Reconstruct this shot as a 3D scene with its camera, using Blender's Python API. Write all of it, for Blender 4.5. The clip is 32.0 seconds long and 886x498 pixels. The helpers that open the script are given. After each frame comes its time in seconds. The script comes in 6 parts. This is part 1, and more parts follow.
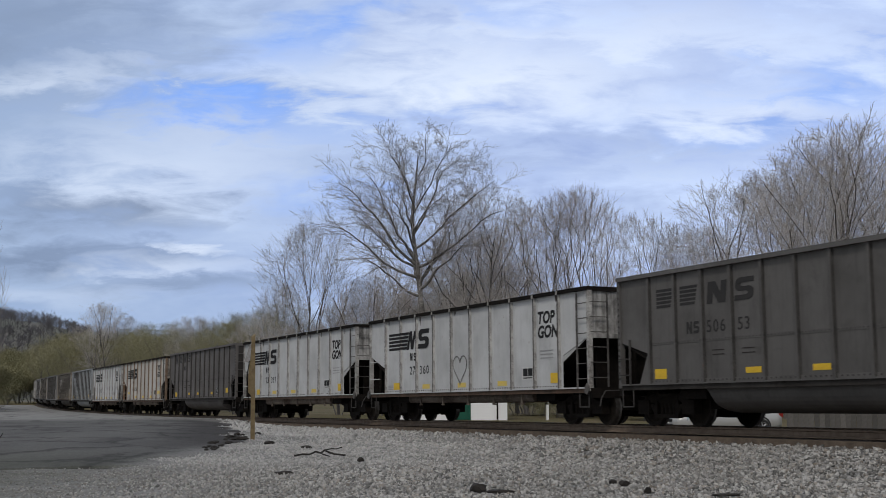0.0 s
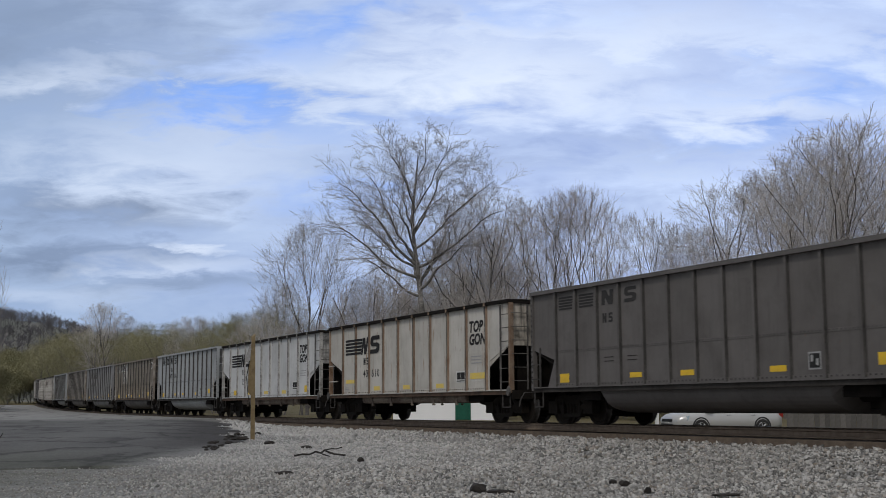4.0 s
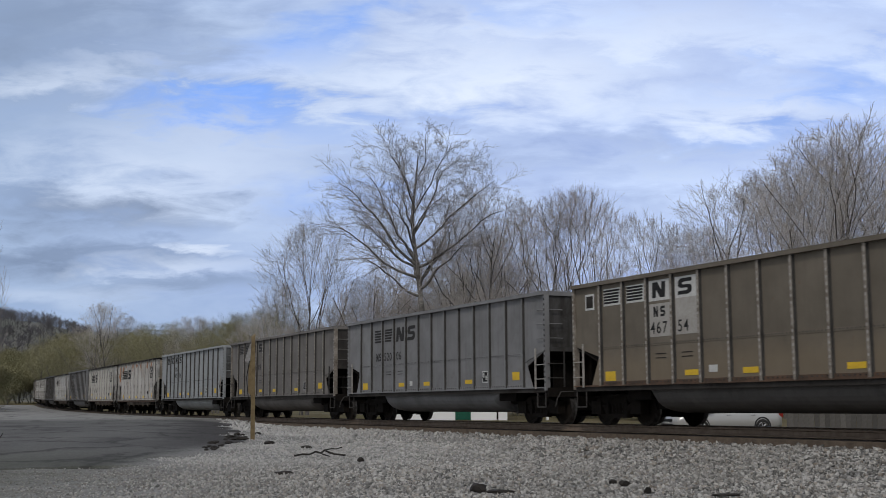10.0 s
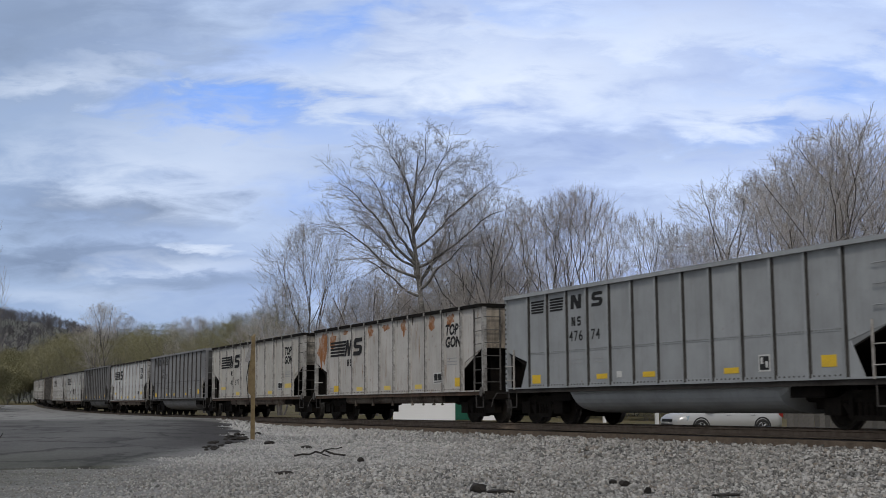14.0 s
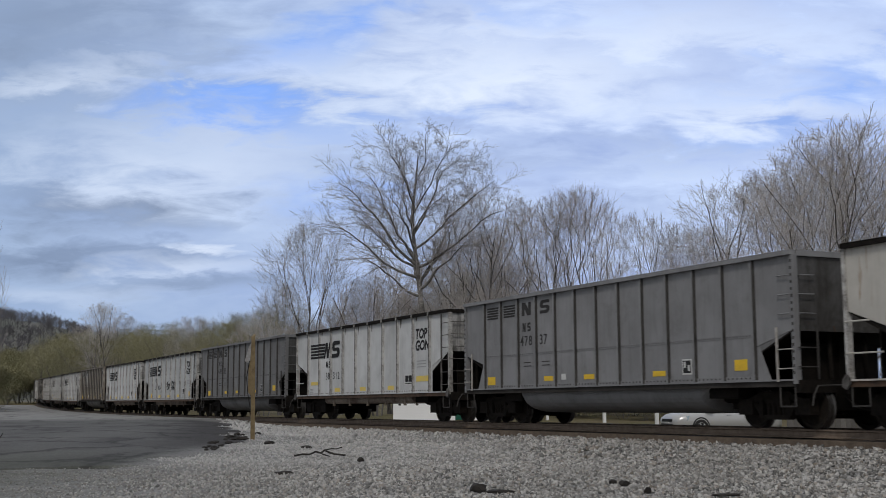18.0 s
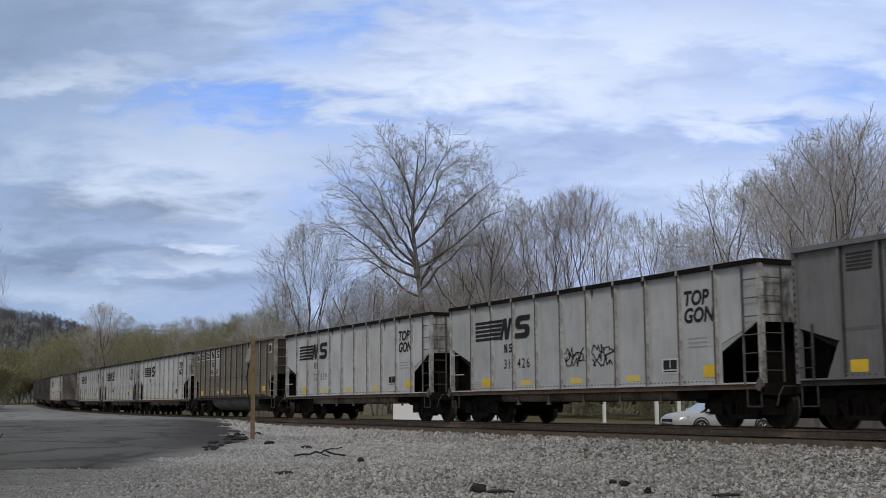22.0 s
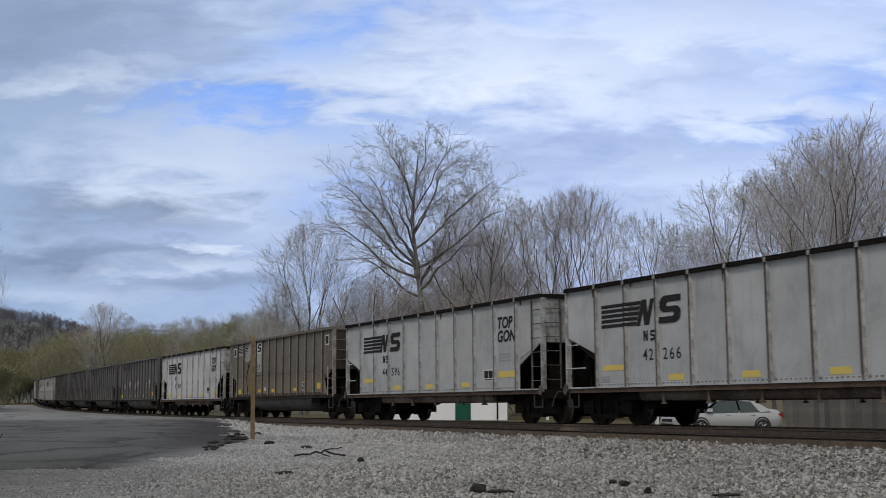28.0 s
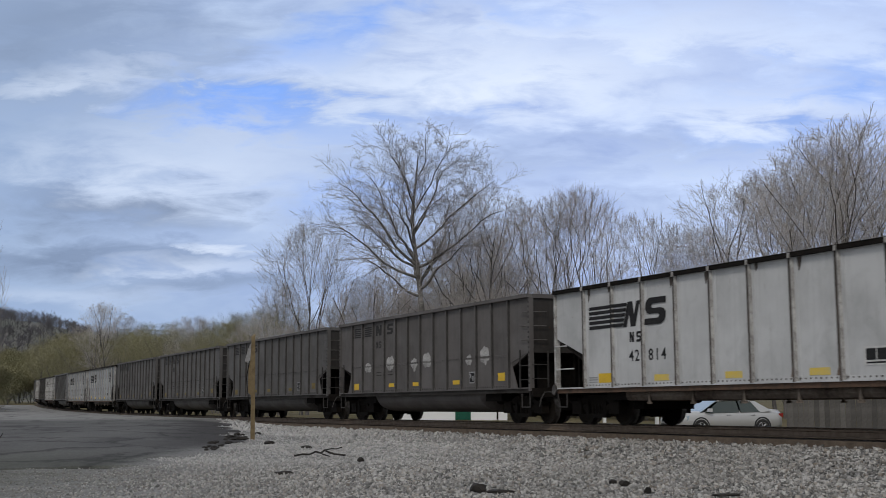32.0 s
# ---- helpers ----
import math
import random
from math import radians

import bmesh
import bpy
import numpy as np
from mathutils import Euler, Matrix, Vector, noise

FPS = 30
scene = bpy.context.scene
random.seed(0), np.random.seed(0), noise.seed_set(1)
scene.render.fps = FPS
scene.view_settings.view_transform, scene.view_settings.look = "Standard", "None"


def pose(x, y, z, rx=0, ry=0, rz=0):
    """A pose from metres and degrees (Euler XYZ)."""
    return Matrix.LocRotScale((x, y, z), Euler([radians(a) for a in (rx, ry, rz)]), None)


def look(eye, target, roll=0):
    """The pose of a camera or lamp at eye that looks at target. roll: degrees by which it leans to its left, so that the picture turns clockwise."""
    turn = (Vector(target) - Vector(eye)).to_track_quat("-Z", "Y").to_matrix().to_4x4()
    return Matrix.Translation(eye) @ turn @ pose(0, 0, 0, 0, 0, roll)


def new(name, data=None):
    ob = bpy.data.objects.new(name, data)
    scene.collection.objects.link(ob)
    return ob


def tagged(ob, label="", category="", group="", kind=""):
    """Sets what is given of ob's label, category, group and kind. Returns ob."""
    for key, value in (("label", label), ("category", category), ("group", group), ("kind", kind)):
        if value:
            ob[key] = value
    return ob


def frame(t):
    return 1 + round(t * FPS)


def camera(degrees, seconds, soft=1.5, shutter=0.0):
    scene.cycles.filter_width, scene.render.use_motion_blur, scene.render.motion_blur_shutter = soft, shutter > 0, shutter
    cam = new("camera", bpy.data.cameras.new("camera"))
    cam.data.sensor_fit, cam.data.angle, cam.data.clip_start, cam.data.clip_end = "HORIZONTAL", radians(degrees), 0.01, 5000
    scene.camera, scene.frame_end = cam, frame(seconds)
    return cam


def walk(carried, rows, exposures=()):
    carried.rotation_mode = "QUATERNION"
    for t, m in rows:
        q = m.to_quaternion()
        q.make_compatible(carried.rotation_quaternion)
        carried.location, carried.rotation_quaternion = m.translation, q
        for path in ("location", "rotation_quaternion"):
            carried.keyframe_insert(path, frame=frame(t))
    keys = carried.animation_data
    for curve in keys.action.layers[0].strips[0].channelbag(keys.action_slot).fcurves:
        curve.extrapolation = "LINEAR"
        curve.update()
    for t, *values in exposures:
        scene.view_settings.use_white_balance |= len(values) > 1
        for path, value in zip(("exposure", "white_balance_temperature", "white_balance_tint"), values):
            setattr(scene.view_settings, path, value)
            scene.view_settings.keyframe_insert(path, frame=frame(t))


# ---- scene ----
# ---------------------------------------------------------------- camera
EYE = (0.0, 0.0, 0.684)
TILT = 6.738
cam = camera(40.24, 32.0, soft=0.75, shutter=0.15)
walk(cam, [(0.0, pose(*EYE, 90 + TILT, 0, 0)), (32.0, pose(*EYE, 90 + TILT, 0, 0))])

# ---------------------------------------------------------------- world and sun
SUN_EL, SUN_AZ = 48.0, 196.0      # height, and compass turn from +y clockwise
world = bpy.data.worlds.new("sky")
scene.world = world
world.use_nodes = True
wn, wl = world.node_tree.nodes, world.node_tree.links
wn.clear()
w_out = wn.new("ShaderNodeOutputWorld")
w_sky = wn.new("ShaderNodeTexSky")
w_sky.sky_type, w_sky.sun_disc = "NISHITA", False
w_sky.sun_elevation, w_sky.sun_rotation = radians(SUN_EL), radians(SUN_AZ)
w_bg = wn.new("ShaderNodeBackground")
w_bg.inputs["Strength"].default_value = 0.07
wl.new(w_sky.outputs[0], w_bg.inputs[0])
w_cl = wn.new("ShaderNodeBackground")
w_cl.inputs["Color"].default_value = (0.785, 0.82, 0.89, 1)
w_cl.inputs["Strength"].default_value = 0.62
w_mix = wn.new("ShaderNodeMixShader")
w_tc = wn.new("ShaderNodeTexCoord")
w_no = wn.new("ShaderNodeTexNoise")
w_no.inputs["Scale"].default_value = 2.2
w_no.inputs["Detail"].default_value = 5
w_rp = wn.new("ShaderNodeMapRange")
w_rp.inputs[1].default_value, w_rp.inputs[2].default_value = 0.3, 0.55
w_rp.inputs[3].default_value, w_rp.inputs[4].default_value = 0.35, 1.0
wl.new(w_tc.outputs["Generated"], w_no.inputs["Vector"])
wl.new(w_no.outputs[0], w_rp.inputs[0])
wl.new(w_rp.outputs[0], w_mix.inputs[0])
wl.new(w_bg.outputs[0], w_mix.inputs[1])
wl.new(w_cl.outputs[0], w_mix.inputs[2])
wl.new(w_mix.outputs[0], w_out.inputs[0])

sun = new("sun", bpy.data.lights.new("sun", "SUN"))
sun.data.energy, sun.data.angle, sun.data.color = 1.25, radians(12), (1.0, 0.95, 0.88)
sun.matrix_world = look((math.sin(radians(SUN_AZ)) * 100, math.cos(radians(SUN_AZ)) * 100, 100 * math.tan(radians(SUN_EL))), (0, 0, 0))
scene.view_settings.exposure = 0.0

# ---------------------------------------------------------------- the railway line in numbers
HEAD, BEND_S, BEND_K = 1.11335, 31.1, 0.0007575    # straight, then a wide curve away
LINE_X, LINE_Y = 12.0, 18.923


def line(s, n=0.0):
    """A point s metres up the line and n metres beyond its centre (towards the woods): x, y and heading."""
    if s <= BEND_S:
        x, y, th = LINE_X - math.cos(HEAD) * s, LINE_Y + math.sin(HEAD) * s, HEAD
    else:
        th = HEAD + BEND_K * (s - BEND_S)
        x = LINE_X - math.cos(HEAD) * BEND_S - (math.sin(th) - math.sin(HEAD)) / BEND_K
        y = LINE_Y + math.sin(HEAD) * BEND_S - (math.cos(th) - math.cos(HEAD)) / BEND_K
    return x + n * math.sin(th), y + n * math.cos(th), th


def grade(s):
    """Height of the rail's top."""
    if s < -30:
        return 0.373
    s2 = min(s, 162.4)
    return -0.01244 * s2 + (5.08e-5 * (s2 - 40) ** 2 if s2 > 40 else 0)


def to_line(x, y):
    """s and n of a place on the ground."""
    dx, dy = x - LINE_X, y - LINE_Y
    s = -dx * math.cos(HEAD) + dy * math.sin(HEAD)
    n = dx * math.sin(HEAD) + dy * math.cos(HEAD)
    if s > BEND_S:
        bx, by, _ = line(BEND_S)
        r = 1 / BEND_K
        cx, cy = bx + r * math.sin(HEAD), by + r * math.cos(HEAD)
        ux, uy = x - cx, y - cy
        n = r - math.hypot(ux, uy)
        ang = math.atan2(-ux, -uy) - HEAD      # turn along the curve
        if ang < -math.pi:
            ang += 2 * math.pi
        s = BEND_S + r * ang
    return s, n


def smooth(a, b, x):
    t = min(1.0, max(0.0, (x - a) / (b - a)))
    return t * t * (3 - 2 * t)


LOW, BACK = -0.78, -1.07


def road_part(x, y):
    """1 where the tarred approach to the crossing lies, 0 on the gravel."""
    edge = -5.8 - max(0.0, y - 34) * 0.19 + 0.30 * math.sin(y * 0.9) + 0.22 * math.sin(y * 2.3 + 1)
    return smooth(0.7, -0.7, x - edge) * smooth(22.0, 24.2, y + 0.9 * math.sin(x * 0.55 + 1) + 0.5 * math.sin(x * 1.7))


def lie(x, y):
    """Height of the ground."""
    s, n = to_line(x, y)
    rail = grade(s)
    far = smooth(60, 140, s)
    low = LOW * (1 - far) + (rail - 0.55) * far
    back = BACK * (1 - far) + (rail - 0.9) * far
    bump = 0.03 * noise.noise(Vector((x * 0.25, y * 0.25, 0))) + 0.015 * noise.noise(Vector((x * 0.9, y * 0.9, 3)))
    if n < 0:
        bed = low + (rail - 0.38 - low) * smooth(-5.2, -1.5, n)
        ramp = low + (rail - 0.10 - low) * smooth(-24, -2.2, n)
        r = smooth(-3.5, -9.5, x + 0.05 * y) * smooth(20, 30, y)
        return bed * (1 - r) + ramp * r + bump * (1 - road_part(x + 0.5, y)) * smooth(-1.7, -2.4, n)
    return back + (rail - 0.30 - back) * smooth(5.5, 1.75, n) + bump * smooth(2, 4, n)


# ---------------------------------------------------------------- mesh helpers
class Geo:
    """Collects faces of one mesh."""

    def __init__(self):
        self.v, self.f, self.m = [], [], []

    def face(self, pts, m=0):
        i = len(self.v)
        self.v += [tuple(p) for p in pts]
        self.f.append(tuple(range(i, i + len(pts))))
        self.m.append(m)

    def hexa(self, p, m=0):
        """Eight corners: four below, four above, each round counter-clockwise."""
        i = len(self.v)
        self.v += [tuple(q) for q in p]
        for f in ((3, 2, 1, 0), (4, 5, 6, 7), (0, 1, 5, 4), (1, 2, 6, 5), (2, 3, 7, 6), (3, 0, 4, 7)):
            self.f.append(tuple(i + j for j in f))
            self.m.append(m)
        return self

    def box(self, x0, x1, y0, y1, z0, z1, m=0):
        return self.hexa([(x0, y0, z0), (x1, y0, z0), (x1, y1, z0), (x0, y1, z0), (x0, y0, z1), (x1, y0, z1), (x1, y1, z1), (x0, y1, z1)], m)

    def prism(self, poly, axis, lo, hi, m=0):
        """A polygon pushed along an axis. poly gives the other two coordinates, in order."""
        def at(p, d):
            q = list(p)
            q.insert("xyz".index(axis), d)
            return tuple(q)
        i, k = len(self.v), len(poly)
        self.v += [at(p, lo) for p in poly] + [at(p, hi) for p in poly]
        self.f.append(tuple(range(i + k - 1, i - 1, -1)))
        self.f.append(tuple(range(i + k, i + 2 * k)))
        self.m += [m, m]
        for j in range(k):
            a, b = i + j, i + (j + 1) % k
            self.f.append((a, b, b + k, a + k))
            self.m.append(m)
        return self

    def tube(self, a, b, r0, r1=None, n=6, m=0, caps=True):
        a, b = Vector(a), Vector(b)
        r1 = r0 if r1 is None else r1
        d = (b - a).normalized()
        u = d.orthogonal().normalized()
        w = d.cross(u)
        i = len(self.v)
        for c, r in ((a, r0), (b, r1)):
            for j in range(n):
                q = c + (u * math.cos(2 * math.pi * j / n) + w * math.sin(2 * math.pi * j / n)) * r
                self.v.append(tuple(q))
        for j in range(n):
            k = (j + 1) % n
            self.f.append((i + j, i + k, i + n + k, i + n + j))
            self.m.append(m)
        if caps:
            self.f.append(tuple(range(i + n - 1, i - 1, -1)))
            self.f.append(tuple(range(i + n, i + 2 * n)))
            self.m += [m, m]
        return self

    def lathe(self, prof, axis, centre, n=20, m=0):
        """Turns a profile of (distance along the axis, radius) about an axis."""
        i = len(self.v)
        for d, r in prof:
            for j in range(n):
                a = 2 * math.pi * j / n
                p = [math.cos(a) * r, math.sin(a) * r]
                p.insert("xyz".index(axis), d)
                self.v.append(tuple(p[c] + centre[c] for c in range(3)))
        for q in range(len(prof) - 1):
            for j in range(n):
                k = (j + 1) % n
                self.f.append((i + q * n + j, i + q * n + k, i + q * n + n + k, i + q * n + n + j))
                self.m.append(m)
        return self

    def mesh(self, name, smooth_faces=False):
        me = bpy.data.meshes.new(name)
        me.from_pydata(self.v, [], self.f)
        if any(self.m):
            me.polygons.foreach_set("material_index", self.m)
        bm = bmesh.new()
        bm.from_mesh(me)
        bmesh.ops.recalc_face_normals(bm, faces=bm.faces)
        bm.to_mesh(me)
        bm.free()
        if smooth_faces:
            me.polygons.foreach_set("use_smooth", [True] * len(me.polygons))
        return me


def dress(ob, mats):
    """Materials held by the object, so that alike pieces share one mesh."""
    mats = mats if isinstance(mats, (list, tuple)) else [mats]
    while len(ob.data.materials) < len(mats):
        ob.data.materials.append(None)
    for i, mat in enumerate(mats):
        ob.material_slots[i].link = "OBJECT"
        ob.material_slots[i].material = mat
    return ob


def part(name, geo, mats, parent, label="", at=None, smooth_faces=False):
    """One mesh object under a thing or under a part. geo: a Geo or a finished mesh."""
    me = geo.mesh(name, smooth_faces) if isinstance(geo, Geo) else geo
    ob = dress(new(name, me), mats)
    ob.parent = parent
    if at is not None:
        ob.matrix_basis = at if isinstance(at, Matrix) else Matrix.Translation(at)
    if label:
        ob["label"] = label
    return ob


def thing(name, m, label, category, group=""):
    ob = new(name)
    ob.empty_display_size = 0.3
    ob.matrix_basis = m
    return tagged(ob, label, category, group)


def single(name, geo, mats, label, category, m=None, group="", kind="", smooth_faces=False):
    me = geo.mesh(name, smooth_faces) if isinstance(geo, Geo) else geo
    ob = dress(new(name, me), mats)
    if m is not None:
        ob.matrix_basis = m
    return tagged(ob, label, category, group, kind)


KEPT = {}


def kept(key, make):
    """A mesh that is built once and then shared."""
    if key not in KEPT:
        g = make()
        KEPT[key] = g.mesh(key if isinstance(key, str) else str(key[0])) if isinstance(g, Geo) else g
    return KEPT[key]


def text_mesh(words, size, bold=0.0, slant=0.0, gap=1.0):
    cu = bpy.data.curves.new("words", "FONT")
    cu.body, cu.size, cu.align_x, cu.align_y = words, size, "LEFT", "BOTTOM_BASELINE"
    cu.extrude, cu.resolution_u, cu.offset, cu.shear, cu.space_character = 0.003, 3, bold, slant, gap
    ob = bpy.data.objects.new("words", cu)
    scene.collection.objects.link(ob)
    dep = bpy.context.evaluated_depsgraph_get()
    me = bpy.data.meshes.new_from_object(ob.evaluated_get(dep))
    me.materials.clear()
    bpy.data.objects.remove(ob)
    return me


# ---------------------------------------------------------------- materials
class Nodes:
    def __init__(self, name):
        self.mat = bpy.data.materials.new(name)
        self.mat.use_nodes = True
        self.n, self.l = self.mat.node_tree.nodes, self.mat.node_tree.links
        self.n.clear()
        self.out = self.n.new("ShaderNodeOutputMaterial")

    def add(self, kind, **sets):
        nd = self.n.new("ShaderNode" + kind)
        for k, v in sets.items():
            setattr(nd, k, v)
        return nd

    def put(self, sock, v):
        if hasattr(v, "is_linked"):
            self.l.new(v, sock)
        elif isinstance(v, (tuple, list)) and len(v) == 3 and sock.type == "RGBA":
            sock.default_value = (*v, 1)
        else:
            sock.default_value = v

    def noise(self, scale, detail=4, rough=0.55, vec=None, stretch=None, dist=0.0):
        if stretch:
            mp = self.add("Mapping")
            self.put(mp.inputs[0], vec or self.coords())
            mp.inputs["Scale"].default_value = stretch
            vec = mp.outputs[0]
        nd = self.add("TexNoise")
        self.put(nd.inputs["Vector"], vec or self.coords())
        nd.inputs["Scale"].default_value, nd.inputs["Detail"].default_value = scale, detail
        nd.inputs["Roughness"].default_value, nd.inputs["Distortion"].default_value = rough, dist
        return nd.outputs[0]

    def coords(self, which="Object"):
        return self.add("TexCoord").outputs[which]

    def ramp(self, v, a, b, lo=0.0, hi=1.0):
        nd = self.add("MapRange")
        self.put(nd.inputs[0], v)
        for i, x in enumerate((a, b, lo, hi)):
            self.put(nd.inputs[i + 1], x)
        return nd.outputs[0]

    def math(self, op, a, b=0.0):
        nd = self.add("Math", operation=op)
        self.put(nd.inputs[0], a)
        self.put(nd.inputs[1], b)
        return nd.outputs[0]

    def mix(self, f, a, b, blend="MIX"):
        nd = self.add("MixRGB", blend_type=blend)
        for i, x in enumerate((f, a, b)):
            self.put(nd.inputs[i], x)
        return nd.outputs[0]

    def bump(self, h, strength=0.3, dist=0.02):
        nd = self.add("Bump")
        self.put(nd.inputs["Height"], h)
        nd.inputs["Strength"].default_value, nd.inputs["Distance"].default_value = strength, dist
        return nd.outputs[0]

    def done(self, colour, rough=0.8, metal=0.0, normal=None, spec=0.3):
        b = self.add("BsdfPrincipled")
        self.put(b.inputs["Base Color"], colour)
        self.put(b.inputs["Roughness"], rough)
        self.put(b.inputs["Metallic"], metal)
        b.inputs["Specular IOR Level"].default_value = spec
        if normal is not None:
            self.l.new(normal, b.inputs["Normal"])
        self.l.new(b.outputs[0], self.out.inputs[0])
        return self.mat


def plain(name, a, b=None, scale=6.0, rough=0.75, metal=0.0, bump=0.2, spec=0.3, random_part=0.0):
    """Two tones in noise at two scales."""
    N = Nodes(name)
    b = b or tuple(c * 0.7 for c in a)
    n1, n2 = N.noise(scale, 5), N.noise(scale * 9, 3)
    f = N.ramp(N.math("ADD", N.math("MULTIPLY", n1, 0.65), N.math("MULTIPLY", n2, 0.35)), 0.35, 0.65)
    col = N.mix(f, a, b)
    if random_part:
        r = N.add("ObjectInfo").outputs["Random"]
        col = N.mix(1.0, col, N.mix(r, (1 - random_part,) * 3, (1 + random_part,) * 3), "MULTIPLY")
    return N.done(col, N.ramp(n1, 0.3, 0.7, rough - 0.1, min(1, rough + 0.1)), metal, N.bump(n2, bump, 0.01) if bump else None, spec)


def paint(name, base, rust, grime, grime_col=(0.045, 0.04, 0.036), spec=0.25, dust=None, drip=0.0, cover=0.0):
    """Weathered freight car paint: chalky tone, streaks that run down, rust specks, grime."""
    N = Nodes(name)
    co = where = N.coords()
    r = N.add("ObjectInfo").outputs["Random"]
    shift = N.add("VectorMath", operation="ADD")
    N.put(shift.inputs[0], co)
    comb = N.add("CombineXYZ")
    N.put(comb.inputs[0], N.math("MULTIPLY", r, 37.0))
    N.put(comb.inputs[2], N.math("MULTIPLY", r, 11.0))
    N.put(shift.inputs[1], comb.outputs[0])
    co = shift.outputs[0]
    tone = N.noise(0.9, 4, vec=co)
    col = N.mix(N.ramp(tone, 0.35, 0.68), base, tuple(c * 0.8 for c in base))
    col = N.mix(1.0, col, N.mix(r, (0.93,) * 3, (1.05,) * 3), "MULTIPLY")
    streak = N.noise(3.0, 5, 0.65, vec=co, stretch=(2.4, 2.4, 0.22))
    col = N.mix(N.ramp(streak, 0.50 - cover, 0.78 - cover, 0.0, grime), col, grime_col)
    blot = N.noise(1.6, 6, 0.7, vec=co, dist=0.6)
    col = N.mix(N.ramp(blot, 0.52 - cover, 0.75 - cover, 0.0, grime), col, grime_col)
    if drip:                                   # rust that has run down from the welds
        run_ = N.noise(2.2, 4, 0.6, vec=co, stretch=(2.6, 2.6, 0.3))
        col = N.mix(N.math("MULTIPLY", N.ramp(run_, 0.60 - 0.1 * drip, 0.70 - 0.06 * drip), N.ramp(N.noise(11.0, 3, vec=co, stretch=(1.5, 1.5, 0.2)), 0.38, 0.6, 0.15, 0.95)), col, (0.21, 0.115, 0.04))
    if dust:                                   # road dust on the lower half
        sep = N.add("SeparateXYZ")
        N.put(sep.inputs[0], where)
        low = N.ramp(N.math("ADD", sep.outputs[2], N.math("MULTIPLY", blot, 0.5)), 2.3, 1.75)
        col = N.mix(N.math("MULTIPLY", low, 0.55), col, dust)
    speck = N.noise(7.0, 6, 0.7, vec=co, stretch=(1, 1, 0.45))
    col = N.mix(N.ramp(speck, 0.66 - 0.16 * rust, 0.74 - 0.12 * rust, 0.0, min(1, 0.5 + rust * 0.5)), col, (0.16, 0.065, 0.03))
    fine = N.noise(60, 2, vec=co)
    return N.done(col, N.ramp(tone, 0.3, 0.7, 0.55, 0.8), 0.0, N.bump(N.math("ADD", fine, N.math("MULTIPLY", blot, 2.0)), 0.12, 0.01), spec)


M = {}
M["white"] = paint("worn_white_paint", (0.535, 0.54, 0.54), 0.12, 0.15)
M["chalk"] = paint("dull_greyish_white_paint", (0.445, 0.455, 0.455), 0.10, 0.2)
M["cream"] = paint("rusty_cream_paint", (0.50, 0.48, 0.44), 0.25, 0.18, (0.12, 0.08, 0.05), drip=0.22)
M["rusty"] = paint("rust_bitten_white_paint", (0.50, 0.482, 0.455), 0.4, 0.2, (0.16, 0.08, 0.04), drip=0.32)
M["silver"] = paint("pale_grey_paint", (0.325, 0.34, 0.35), 0.05, 0.2, (0.14, 0.13, 0.115))
M["grey"] = paint("dull_grey_paint", (0.225, 0.225, 0.23), 0.05, 0.3, (0.07, 0.065, 0.06))
M["dark"] = paint("sooty_grey_paint", (0.118, 0.112, 0.107), 0.05, 0.35, (0.035, 0.032, 0.03))
M["brown"] = paint("dusty_brown_paint", (0.165, 0.142, 0.112), 0.08, 0.25, (0.08, 0.07, 0.058), dust=(0.21, 0.165, 0.11))
M["slate"] = paint("sooty_slate_paint", (0.168, 0.167, 0.168), 0.05, 0.35, (0.06, 0.057, 0.055))
M["dusk"] = paint("sooty_brownish_paint", (0.126, 0.116, 0.111), 0.05, 0.35, (0.05, 0.046, 0.042))
M["taupe"] = paint("brownish_grey_paint", (0.188, 0.175, 0.163), 0.05, 0.35, (0.06, 0.055, 0.05))
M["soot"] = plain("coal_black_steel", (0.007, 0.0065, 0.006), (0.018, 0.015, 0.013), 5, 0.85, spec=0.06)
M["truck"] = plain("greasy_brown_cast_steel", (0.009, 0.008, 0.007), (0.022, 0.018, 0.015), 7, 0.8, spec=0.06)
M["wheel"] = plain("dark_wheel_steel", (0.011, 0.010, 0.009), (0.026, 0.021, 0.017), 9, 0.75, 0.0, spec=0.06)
M["tread"] = plain("polished_tread_steel", (0.16, 0.155, 0.15), (0.05, 0.046, 0.042), 9, 0.4, 0.7)
M["rustsill"] = plain("rusty_sill_steel", (0.12, 0.07, 0.045), (0.05, 0.038, 0.03), 2.5, 0.85, random_part=0.2)
M["letter"] = plain("black_lettering", (0.018, 0.018, 0.02), (0.034, 0.034, 0.034), 8, 0.8, bump=0, spec=0.1)
M["letterwhite"] = plain("white_lettering", (0.62, 0.62, 0.60), (0.45, 0.45, 0.44), 8, 0.7, bump=0)
M["yellow"] = plain("yellow_reflector", (0.76, 0.50, 0.025), (0.56, 0.36, 0.04), 3, 0.6, bump=0)
M["yellowpale"] = plain("faded_yellow_stripe", (0.72, 0.51, 0.05), (0.56, 0.46, 0.20), 6, 0.7, bump=0)
M["rod"] = plain("galvanised_rod", (0.35, 0.35, 0.35), (0.22, 0.2, 0.18), 10, 0.5, 0.5)
M["rail"] = plain("rust_brown_rail_steel", (0.18, 0.138, 0.105), (0.11, 0.085, 0.066), 6, 0.8)
